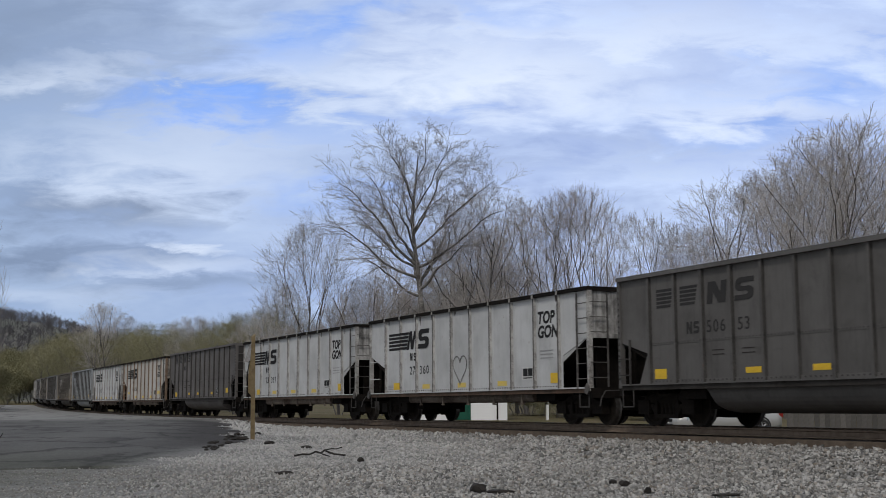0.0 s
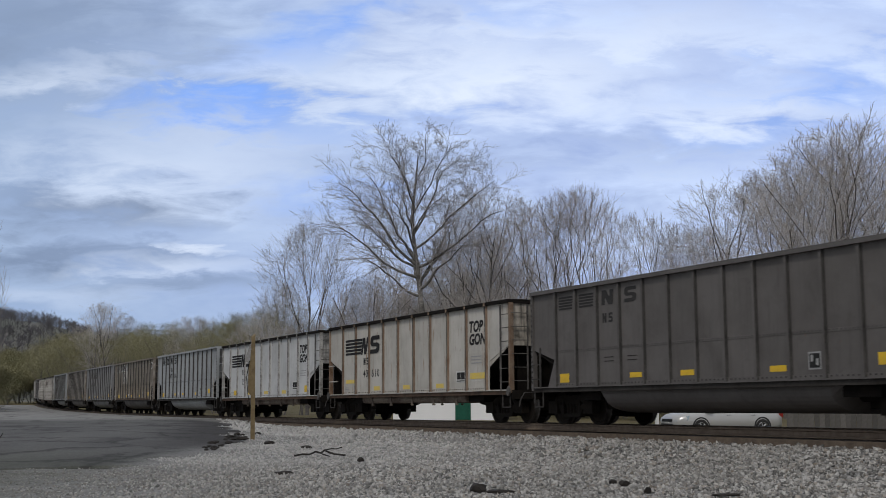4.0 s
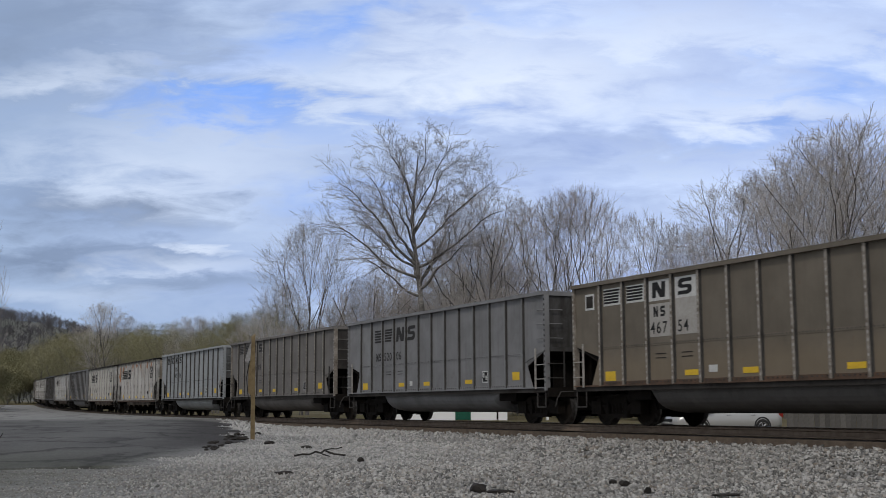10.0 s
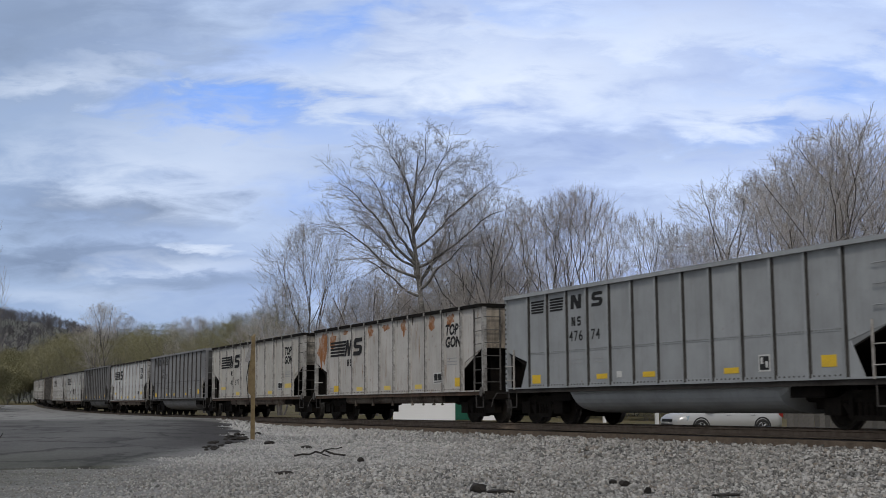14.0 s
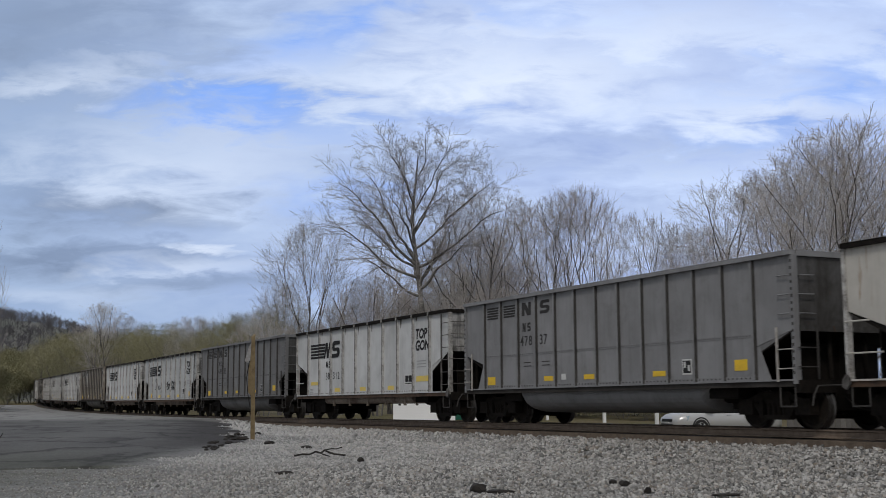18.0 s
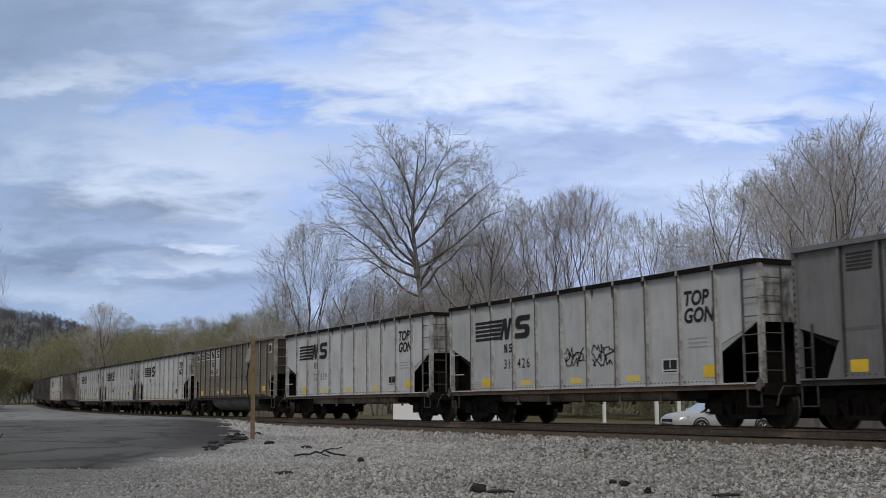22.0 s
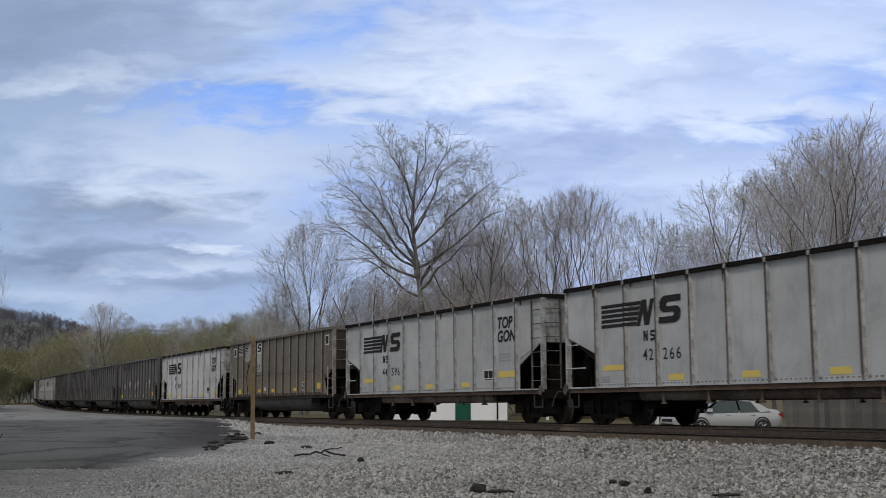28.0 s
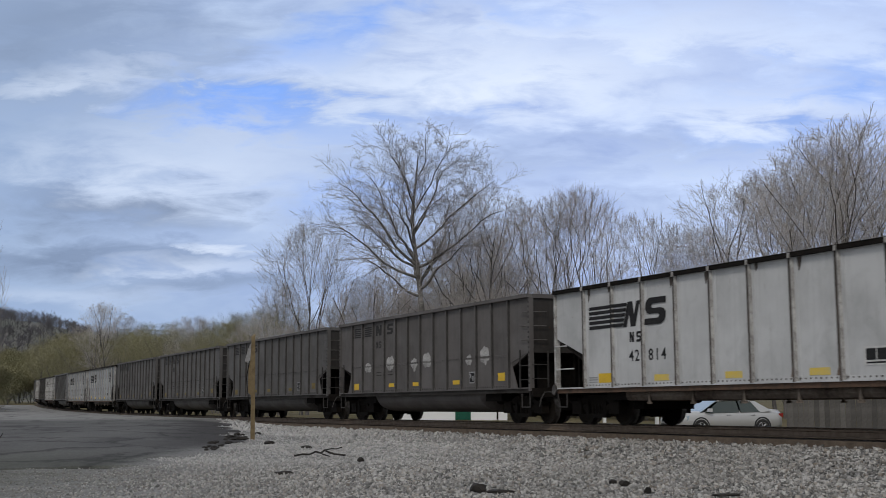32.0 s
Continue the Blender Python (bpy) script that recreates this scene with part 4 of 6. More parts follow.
        mk("emblem", kept("flag_t3", lambda: rib_wrap(rw, rd, [(eh * (i + 0.16) / 5, eh * (i + 0.84) / 5) for i in range(5)])), M["letter"], ribs[1], ez).location.y += 0.004
        mk("emblem", kept("zig_t", lambda: emblem_block("zig", 0.53, eh, 0.36)), M["letter"], ribs[1] + 0.445, ez)
        mk("emblem", kept("hook_t", lambda: emblem_block("hook", 0.84, eh * 1.04, 0.10)), M["letter"], ribs[2] + 0.06, ez).location.y -= 0.012
        for i, wd in enumerate(("TOP", "GON")):
            mk("lettering", kept(("word", wd), lambda: text_mesh(wd, 0.47, 0.017, 0.18)), M["letter"], mid[8] - 0.50, 2.92 - i * 0.44).matrix_basis = Matrix.Translation((mid[8] - 0.54, f, 2.82 - i * 0.40)) @ pose(0, 0, 0, 90, 0, 0)
        if spots > 0.5:                      # broad end bands on some cars, small plates on others
            mk("reflector", rect(0.92, 0.14), M["yellowpale"], mid[0] + 0.05, 1.47)
            mk("reflector", rect(0.98, 0.19), M["yellowpale"], mid[8] + 0.02, 1.45)
        else:
            mk("reflector", rect(0.56, 0.24), M["yellow"], ribs[0] + 0.90, 1.22)
            mk("reflector", rect(0.40, 0.28), M["yellow"], ribs[9] - 0.32, 1.28)
        for j in (2, 4, 6):
            mk("stripe", rect(0.58, 0.15), M["yellowpale"], mid[j] + 0.02, 1.18)
        mk("stencil", rect(0.66, 0.36), M["letterwhite"], mid[7] + 0.22, 1.44)
        for dx in (-0.14, 0.14):
            mk("stencil_block", rect(0.25, 0.22), M["letter"], mid[7] + 0.22 + dx, 1.47).location.y -= 0.005
        mk("stencil_line", rect(0.52, 0.03), M["letter"], mid[7] + 0.22, 1.31).location.y -= 0.005
        for dz in (0.0, 0.1, 0.2):
            mk("marking_bar", rect(0.7, 0.03), M["faint"], mid[8] - 0.05, 1.85 + dz)
            mk("marking_bar", rect(0.4, 0.03), M["faint"], mid[0] - 0.3, 1.12 + dz * 0.6)
        bars = [(ribs[2] - 0.60, 2.08, "zig", 0.26), (ribs[2] - 0.31, 2.08, "hook", 0.26)]
        nz, split = 1.61, ribs[2]
        ink = M["wornink"] if numbers in ("22 639", "35 052") else M["letter"]
    else:
        ez, eh = 3.10, 0.38
        low = numbers[:3] in ("506", "520")
        refl = M["yellow" if numbers or col != "dark" else "yellowdull"]
        ink = M["letter"] if col not in ("dark", "grey", "taupe", "dusk", "slate") else M["darkletter"]
        if low:                              # larger emblem set lower, number beside its mark
            o = 0 if numbers.startswith("506") else 1
            for i in (0, 1):
                mk("emblem", kept("flag_low", lambda: emblem_flag(0.54, 0.48, 5, 0.26)), ink, ribs[i + o] + 0.30 - 0.1 * i, 2.82)
            mk("emblem", kept("zig_low", lambda: emblem_block("zig", 0.66, 0.50, 0.14)), ink, ribs[2 + o] + 0.16, 2.80)
            mk("emblem", kept("hook_low", lambda: emblem_block("hook", 0.62, 0.50, 0.12)), ink, ribs[3 + o] + 0.10, 2.80)
        for i in () if low else (0, 1):
            mk("emblem", kept("flag_b", lambda: emblem_flag(0.66, eh, 5, 0.12)), ink, ribs[i] + 0.17, ez)
        if not low:
            mk("emblem", kept("zig_b", lambda: emblem_block("zig", 0.52, eh, 0.06)), ink, ribs[2] + 0.22, ez)
            mk("emblem", kept("hook_b", lambda: emblem_block("hook", 0.52, eh, 0.06)), ink, ribs[3] + 0.22, ez)
        mk("reflector", rect(0.46, 0.24), refl, ribs[0] + 0.40, 1.26)
        for j in (3, 5, 8):
            mk("reflector", rect(0.50, 0.13), refl, mid[j] + 0.14, 1.27)
        mk("reflector", rect(0.42, 0.24), refl, mid[11] + 0.05, 1.38)
        mk("stencil", rect(0.36, 0.36), M["letterwhite" if col in ("brown", "silver", "grey") else "faint"], mid[9] + 0.2, 1.40)
        mk("stencil_line", rect(0.29, 0.29), M["letter"], mid[9] + 0.2, 1.40).location.y -= 0.005
        for dx, dz in ((-0.07, 0.05), (0.08, -0.03)):
            mk("stencil_mark", rect(0.07, 0.14), M["letterwhite" if col in ("brown", "silver", "grey") else "faint"], mid[9] + 0.2 + dx, 1.40 + dz).location.y -= 0.01
        for dz in (0.0, 0.1):
            mk("marking_bar", rect(0.42, 0.022), M["faint" if col == "silver" else "underside"], mid[2], 1.65 + dz)
            mk("marking_bar", rect(0.42, 0.022), M["faint" if col == "silver" else "underside"], mid[3], 1.65 + dz)
        bars = [(ribs[2] + 0.26, 2.64, "zig", 0.25), (ribs[2] + 0.54, 2.64, "hook", 0.25)]
        nz, split = 2.24, ribs[3]
        if low:
            nz = 2.16
            bars = [(ribs[2] - 0.60, 2.16, "zig", 0.28), (ribs[2] - 0.34, 2.16, "hook", 0.28)]
    if col in ("silver", "grey"):
        mk("notice", rect(0.22, 0.16), M["letterwhite"], mid[4] - 0.1, 1.30)
    if col == "brown":
        for x, z, w, h in ((mid[0] + 0.02, 3.28, 0.76, 0.44), (mid[1] + 0.02, 3.28, 0.76, 0.44), (mid[2], 3.28, 0.84, 0.5), (mid[3], 3.28, 0.80, 0.5)):
            mk("repaint_patch", rect(w, h), M["letterwhite"], x, z).location.y += 0.0035
        for x, z, w, h in ((mid[2], 2.56, 0.84, 0.8), (mid[3], 2.60, 0.80, 0.86)):
            mk("repaint_patch", rect(w, h), M["patch"], x, z).location.y += 0.0035
        mk("notice", rect(0.30, 0.16), M["letterwhite"], mid[4] - 0.1, 1.34)
        for x in (-E + 0.75, E - 0.75):
            mk("placard", rect(0.42, 0.42), M["letterwhite"], x, 3.22)
            mk("placard_face", rect(0.31, 0.31), M["underside"], x, 3.22).location.y -= 0.005
    if T:
        rnd = random.Random(len(CARS) * 7 + 1)
        for x in ribs[1:]:
            if rnd.random() < 0.55:
                h, w = rnd.uniform(0.12, 0.55), rnd.uniform(0.04, 0.10)
                mk("rust_stain", Geo().prism([(-w, 0), (0, 0), (0, h), (-w * 0.25, h * rnd.uniform(0.6, 0.9)), (-w * 0.8, h * rnd.uniform(0.2, 0.5))], "y", -0.003, 0.002), M["footrust"], x - 0.085, sill + 0.02)
        for x in ribs:
            if rnd.random() < 0.6:
                h, w = rnd.uniform(0.10, 0.34), rnd.uniform(0.03, 0.07)
                mk("soot_drip", Geo().prism([(-w * 0.3, -h), (w * 0.2, -h * 0.9), (w, -h * rnd.uniform(0.3, 0.6)), (w * 1.2, 0), (-w, 0), (-w * 0.7, -h * 0.5)], "y", -0.003, 0.002), M["grimeshade"], x + rnd.choice((-0.17, 0.22)), top - 0.11)
    for x, z, shape, h in bars:
        mk("owner_mark", kept(("owner_mark", shape, h), lambda: emblem_block(shape, h * 0.72, h, 0.0)), ink, x, z)
    if numbers:
        a, b = numbers.split()
        wa = 0.265 * len(a)
        for wd, x, gap in ((a, split - 0.11 - wa, 1.2), (b, split + 0.17, 1.3 if T else 1.15)):
            mk("lettering", text_mesh(wd, 0.40, 0.002, 0.0, gap), ink, x, nz).matrix_basis = Matrix.Translation((x, f, nz)) @ pose(0, 0, 0, 90, 0, 0)
    return car


TRAIN = [
    ("B", "dark", "506 53"), ("T", "white", "27 360"), ("T", "white", "23 397"), ("B", "dusk", ""), ("T", "cream", "40 610"),
    ("T", "white", "35 052"), ("B", "silver", "475 34"), ("B", "brown", "467 54"), ("B", "grey", "520 06"), ("B", "taupe", "473 89"),
    ("B", "silver", "476 74"), ("T", "rusty", ""), ("T", "cream", "41 577"), ("B", "grey", "478 37"), ("T", "white", "38 312"),
    ("B", "slate", "487 25"), ("T", "chalk", "31 426"), ("T", "white", "22 639"), ("B", "brown", "467 67"), ("T", "white", ""),
    ("T", "chalk", "42 266"), ("T", "chalk", "44 596"), ("B", "brown", "462 52"), ("T", "white", "42 814"), ("B", "dusk", ""),
    ("B", "dark", ""), ("B", "dark", ""), ("B", "dark", ""), ("T", "silver", ""), ("T", "silver", ""), ("B", "grey", ""), ("T", "white", ""),
    ("B", "dark", ""), ("T", "white", ""), ("B", "grey", ""), ("B", "dark", ""),
]
WORDS = {"dark": "soot-darkened grey", "white": "worn white", "chalk": "greyish white", "cream": "rust-streaked cream", "rusty": "rusted off-white", "silver": "pale blue-grey",
         "brown": "dusty brown", "grey": "dull grey", "taupe": "brownish grey", "dusk": "sooty brownish grey", "slate": "sooty slate-grey"}
CARS = []
for kind, col, num in TRAIN:
    text = f"{WORDS[col]} ribbed steel coal car with " + ("black top chord" if kind == "T" else "round belly") + " on rails"
    CARS.append(make_car(kind, col, text, num, 1.0 if len(CARS) in (4, 12, 14, 20, 21) else 0.0))

# chalk heart on the second car, smeared white paint on a dark one
heart = [(0.16 * 16 * math.sin(a) ** 3 / 6.5, 0.16 * (13 * math.cos(a) - 5 * math.cos(2 * a) - 2 * math.cos(3 * a) - math.cos(4 * a)) / 6.5) for a in (i * math.pi / 14 for i in range(29))]
g = Geo()
for (x0, z0), (x1, z1) in zip(heart, heart[1:]):
    g.tube((x0 * 1.2, 0, z0 * 1.3), (x1 * 1.2, 0, z1 * 1.3), 0.02, n=4)
part("chalk_drawing", g, M["charcoal"], CARS[1], "grey heart outline drawn on the panel", at=((T_RIBS[4] + T_RIBS[5]) / 2 - 0.1, -HALF - 0.005, 1.72))
for i, (b, w, h) in enumerate(((1, 0.50, 0.50), (3, 0.62, 0.72), (5, 0.42, 0.6), (6, 0.56, 0.7), (9, 0.36, 0.46), (10, 0.5, 0.76))):
    rnd = random.Random(i)
    ring = [(math.cos(a) * w * rnd.uniform(0.75, 1.1) * 0.62, math.sin(a) * h * rnd.uniform(0.7, 1.15) * 0.40) for a in (j * math.pi / 8 for j in range(16))]
    part("smeared_paint", Geo().prism(ring, "y", -0.004, 0.0), M["smear"], CARS[24], "chalky white smear of paint", at=((B_RIBS[b] + B_RIBS[b + 1]) / 2, -HALF - 0.004, 1.95 + 0.1 * (i % 2)))
# sprayed scrawl on a white car
rnd = random.Random(8)
for bay in (4, 5):
    g = Geo()
    x0 = T_RIBS[bay] + 0.18
    for row in (1.66, 1.80, 1.95):
        pts = [(x0 + 0.062 * i + rnd.uniform(-0.08, 0.10), 0, row + rnd.uniform(-0.14, 0.15)) for i in range(16)]
        for a, b in zip(pts, pts[1:]):
            g.tube(a, b, 0.017, n=4)
    part("scrawl", g, M["letter"], CARS[16], "sprayed black scrawl", at=(0, -HALF - 0.004, 0))
rnd = random.Random(5)
for x, z, w, h in ((-LEN / 2 + 0.70, 2.9, 0.66, 0.85), (T_RIBS[0] + 0.5, 3.15, 0.45, 0.42), (T_RIBS[3] + 0.4, 3.3, 0.3, 0.3), (T_RIBS[5] + 0.8, 3.3, 0.25, 0.35), (T_RIBS[7] + 0.4, 3.3, 0.3, 0.28), (T_RIBS[1] + 0.5, 3.38, 0.30, 0.15), (T_RIBS[4] + 0.6, 3.36, 0.40, 0.16), (T_RIBS[8] + 0.5, 3.3, 0.35, 0.22)):
    ring = [(math.cos(a) * w * rnd.uniform(0.45, 1.1), math.sin(a) * h * rnd.uniform(0.4, 1.15)) for a in (j * math.pi / 9 for j in range(18))]
    ring = [(px, min(pz, 3.55 - z)) for px, pz in ring]
    part("rust_patch", Geo().prism(ring, "y", -0.003, 0.0), M["rustpatch"], CARS[11], "flaking orange rust", at=(x, -HALF - 0.003, z))
SPACING, START = 16.18, 6.19
# how far each car hangs back on its couplers
SLACK = (0.22, 0.27, 0.29, 0.36, 0.28, 0.0, -0.25, -0.17, -0.06, 0.03, 0.10, 0.20, 0.27, 0.33, 0.10, 0.24, -0.04, 0.12, 0.38, 0.42, 0.12, 0.03, 0.10, -0.02)


def run(t):
    """Metres that the train has gone since the start."""
    return 11.1796 * t - 0.034743 * t ** 2 + 0.0028643 * t ** 3 - 4.5033e-5 * t ** 4
# ---------------------------------------------------------------- bare trees
def tubes_mesh(name, segs, sides):
    """Many tapered tubes as one mesh. segs: rows of p0, p1, r0, r1."""
    a = np.array([s[0] for s in segs]); b = np.array([s[1] for s in segs])
    r0 = np.array([s[2] for s in segs]); r1 = np.array([s[3] for s in segs])
    d = b - a
    d /= np.linalg.norm(d, axis=1)[:, None] + 1e-9
    ref = np.where(np.abs(d[:, 2:3]) > 0.9, np.array([[1.0, 0, 0]]), np.array([[0, 0, 1.0]]))
    u = np.cross(d, ref); u /= np.linalg.norm(u, axis=1)[:, None]
    w = np.cross(d, u)
    k = len(segs)
    v = np.zeros((k, 2, sides, 3))
    for j in range(sides):
        an = 2 * math.pi * j / sides
        o = u * math.cos(an) + w * math.sin(an)
        v[:, 0, j] = a + o * r0[:, None]
        v[:, 1, j] = b + o * r1[:, None]
    base = (np.arange(k) * 2 * sides)[:, None]
    f = []
    for j in range(sides):
        q = (j + 1) % sides
        f.append(base + np.array([[j, q, sides + q, sides + j]]))
    f = np.stack(f, 1).reshape(-1, 4)
    return raw_mesh(name, v.reshape(-1, 3), f)


def raw_mesh(name, v, f, smooth_faces=True):
    me = bpy.data.meshes.new(name)
    n, k = f.shape
    me.vertices.add(len(v)); me.vertices.foreach_set("co", np.ascontiguousarray(v, dtype=np.float32).ravel())
    me.loops.add(n * k); me.loops.foreach_set("vertex_index", np.ascontiguousarray(f, dtype=np.int32).ravel())
    me.polygons.add(n); me.polygons.foreach_set("loop_start", np.arange(0, n * k, k, dtype=np.int32))
    if smooth_faces:
        me.polygons.foreach_set("use_smooth", np.ones(n, dtype=bool))
    me.update()
    return me


def grow(seed, height, trunk_r, lean=0.0, first=0.28, limbs=13, open_=0.75, rise=0.5, thin=1.0, fork=0.0, per=(6, 6, 7), broad=0.33, low=0.2, stem=0.8, crook=1.0, stout=1.0, brushy=1.0, plan=(), reach=(0.45, 0.7)):
    """Segments of a bare tree whose limbs fill an egg-shaped crown: thick wood, twigs, and the twigs' ends.
    plan: main limbs by the height at which they leave the trunk and where they reach to."""
    rnd = random.Random(seed)
    thick, fine, tips = [], [], []
    mid, half, wide = height * (1 + low) / 2, height * (1 - low) / 2, height * broad

    def room(p, d):
        """How far it is along d to the crown's edge."""
        q = Vector((p.x / wide, p.y / wide, (p.z - mid) / half))
        k = Vector((d.x / wide, d.y / wide, d.z / half))
        a, b, c = k.dot(k), q.dot(k), q.dot(q) - 1
        if c > 0 and b > 0:
            return 0.0
        dis = b * b - a * c
        return (-b + math.sqrt(dis)) / a if dis > 0 else 0.0

    def shoot(p, d, length, r, level, goal=None):
        steps = (8, 9, 6, 3, 1)[level]
        wob = (0.07, 0.16, 0.25, 0.34, 0.3)[level] * (crook if level < 2 else 1 + 0.6 * (crook - 1)) * (1.35 if goal is not None else 1.0)
        up = (0.04, 0.11, 0.10, 0.08, 0.05)[level] * rise
        pts, rad = [p.copy()], [r]
        d = d.normalized()
        for i in range(steps):
            d = d + Vector((rnd.uniform(-wob, wob), rnd.uniform(-wob, wob), rnd.uniform(-wob, wob) * 0.7 + up))
            d.normalize()
            if goal is not None:
                d = (d * 0.62 + (goal - p).normalized() * 0.38).normalized()
            p = p + d * (length / steps)
            pts.append(p.copy())
            rad.append(r * (1 - (0.88 if level == 0 else 0.86 if goal is not None else 0.75) * (i + 1) / steps))
        least = (0.03, 0.016, 0.011, 0.0068, 0.005)[level] * thin
        for i in range(steps):
            (thick if level < 2 else fine).append((tuple(pts[i]), tuple(pts[i + 1]), max(rad[i], least), max(rad[i + 1], least * 0.8)))
        if level >= 3:
            tips.append(tuple(pts[-1]))
        if level == 4:
            return
        if level == 0 and plan:
            for h0, gx, gy, gz in plan:
                i = max(0, min(steps - 1, sum(1 for q in pts if q.z < h0) - 1))
                q = pts[i].lerp(pts[i + 1], min(1.0, max(0.0, (h0 - pts[i].z) / (pts[i + 1].z - pts[i].z))))
                end = Vector((gx, gy, gz))
                span = (end - q).length
                out = (end - q).normalized() + Vector((0, 0, -0.35 if gz - h0 < abs(gx) * 1.2 else 0.15))
                shoot(q, out, span * 1.08, rad[i] * min(0.65, (0.27 + 0.034 * span) * stout), 1, end)
            return
        count = (limbs, *per)[level] if goal is None else round(per[0] * min(1.2, length / 7.5))
        for c in range(count):
            f = (first + (1 - first) * (c + rnd.random()) / count) if level == 0 else 0.18 + 0.82 * (c + rnd.random()) / count
            f = min(f, 0.985)
            i = min(int(f * steps), steps - 1)
            q = pts[i].lerp(pts[i + 1], f * steps - i)
            along = (pts[i + 1] - pts[i]).normalized()
            side = Matrix.Rotation(rnd.uniform(0, 2 * math.pi), 3, along) @ along.orthogonal().normalized()
            o = open_ * rnd.uniform(0.75, 1.2) * (1.3 - 0.8 * f if level == 0 else 0.95)
            nd = along * math.cos(o) + side * math.sin(o)
            if level > 0 and nd.z < -0.05:
                nd.z *= 0.3
            nd.normalize()
            far = room(q, (nd + Vector((0, 0, 0.25 * rise))).normalized())
            if level == 0:
                ln = far * rnd.uniform(0.82, 1.04)
            elif level == 1:
                ln = min(length * rnd.uniform(*reach), far * rnd.uniform(0.8, 1.15) + 0.5)
            elif level == 2:
                ln = min(length * rnd.uniform(0.4, 0.65), far * rnd.uniform(0.7, 1.1) + 0.35) * brushy
            else:
                ln = length * rnd.uniform(0.35, 0.6) * brushy
            if ln < 0.15:
                continue
            shoot(q, nd, ln, rad[i] * min(0.85, rnd.uniform(0.36, 0.56) * stout), level + 1)

    shoot(Vector((0, 0, -0.3)), Vector((lean, 0, 1)), height * stem, trunk_r, 0, Vector((lean * height, 0, height * stem)) if plan else None)
    if fork:
        shoot(Vector((0.2, 0, -0.3)), Vector((fork, 0.15, 1)), height * stem * 0.85, trunk_r * 0.8, 0)
        shoot(Vector((-0.2, 0.1, -0.3)), Vector((-fork * 0.9, -0.15, 1)), height * stem * 0.8, trunk_r * 0.7, 0)
    return thick, fine, tips


def leaf_mesh(name, tips, per_tip, size, seed, spread_=0.5):
    rng = np.random.default_rng(seed)
    c = np.repeat(np.array(tips), per_tip, 0)
    c = c + rng.normal(0, spread_, c.shape)
    n = len(c)
    d1 = rng.normal(size=(n, 3)); d1 /= np.linalg.norm(d1, axis=1)[:, None]
    d2 = np.cross(d1, rng.normal(size=(n, 3))); d2 /= np.linalg.norm(d2, axis=1)[:, None]
    s = size * rng.uniform(0.6, 1.4, (n, 1))
    v = np.stack([c - d1 * s, c + d2 * s * 0.5, c + d1 * s, c - d2 * s * 0.5], 1).reshape(-1, 3)
    return raw_mesh(name, v, np.arange(n * 4).reshape(n, 4), False)


TREE_KINDS = {}


def tree_kind(key, bark="bark", twig="twig", leaf=None, leaf_n=0, leaf_size=0.1, **kw):
    thick, fine, tips = grow(**kw)
    t = tubes_mesh("trunk", thick, 6)
    c = tubes_mesh("twigs", fine, 3)
    l = leaf_mesh("leaves", tips, leaf_n, leaf_size, kw["seed"], 0.22) if leaf else None
    TREE_KINDS[key] = (t, c, l, bark, twig, leaf, kw["height"])


def plant(key, x, y, height, turn, label, category="tree", wide=1.0):
    t, c, l, bark, twig, leaf, h0 = TREE_KINDS[key]
    k = height / h0
    m = Matrix.Translation((x, y, lie(x, y) if abs(x) < 500 and y < 700 else LOW)) @ Matrix.Rotation(turn, 4, "Z") @ Matrix.Diagonal((k * wide, k * wide, k, 1))
    ob = thing(category if category in ("bush",) else "tree", m, label, category, "bare trees beyond the line")
    part("trunk", t, M[bark], ob)
    part("crown", c, M[twig], ob)
    if l:
        part("leaves", l, M[leaf], ob)
    return ob


def spot(px, depth):
    return (px - 784) / 2140 * depth, depth


SYCAMORE_LIMBS = ((12.5, -4.2, 1.0, 19.4), (14.5, -2.8, -1.5, 21.6), (12.2, -6.7, 0.5, 19.0), (11.2, -7.4, -1.5, 14.6), (12.0, -5.2, 2.5, 16.4), (14.8, 2.9, 1.0, 20.8), (16.5, 1.9, -1.5, 22.0),
                  (13.6, 5.4, 0.5, 19.2), (12.0, 6.0, -1.5, 16.2), (11.0, 4.0, 2.0, 14.6), (17.0, -1.1, 1.2, 22.4), (9.6, -4.2, -1.0, 12.4), (10.2, 3.2, -2.0, 13.6), (18.5, 0.3, -1.0, 22.6),
                  (15.5, -1.9, 2.0, 20.4), (15.0, 1.8, 2.5, 18.8), (13.2, -2.4, -2.5, 17.4), (9.0, -2.6, 1.5, 14.8), (10.6, 2.4, 1.5, 16.0))
tree_kind("sycamore", "sycamore", "darktwig", seed=27, height=24, trunk_r=0.40, lean=0.03, stem=0.92, open_=0.8, rise=0.5, thin=1.25, per=(18, 7, 6), broad=0.46, low=0.25, crook=2.3, stout=1.1, brushy=0.9, plan=SYCAMORE_LIMBS, reach=(0.2, 0.46))
tree_kind("fan", seed=19, height=16, trunk_r=0.17, first=0.06, limbs=15, open_=0.62, rise=0.7, thin=1.05, per=(7, 6, 5), broad=0.30, low=0.12, stem=0.7, crook=1.0, stout=1.1)
tree_kind("ash", seed=11, height=16, trunk_r=0.18, first=0.16, limbs=12, open_=0.68, rise=0.8, thin=1.1, per=(7, 6, 6), broad=0.31, low=0.12, crook=1.6, stout=1.2, brushy=1.0)
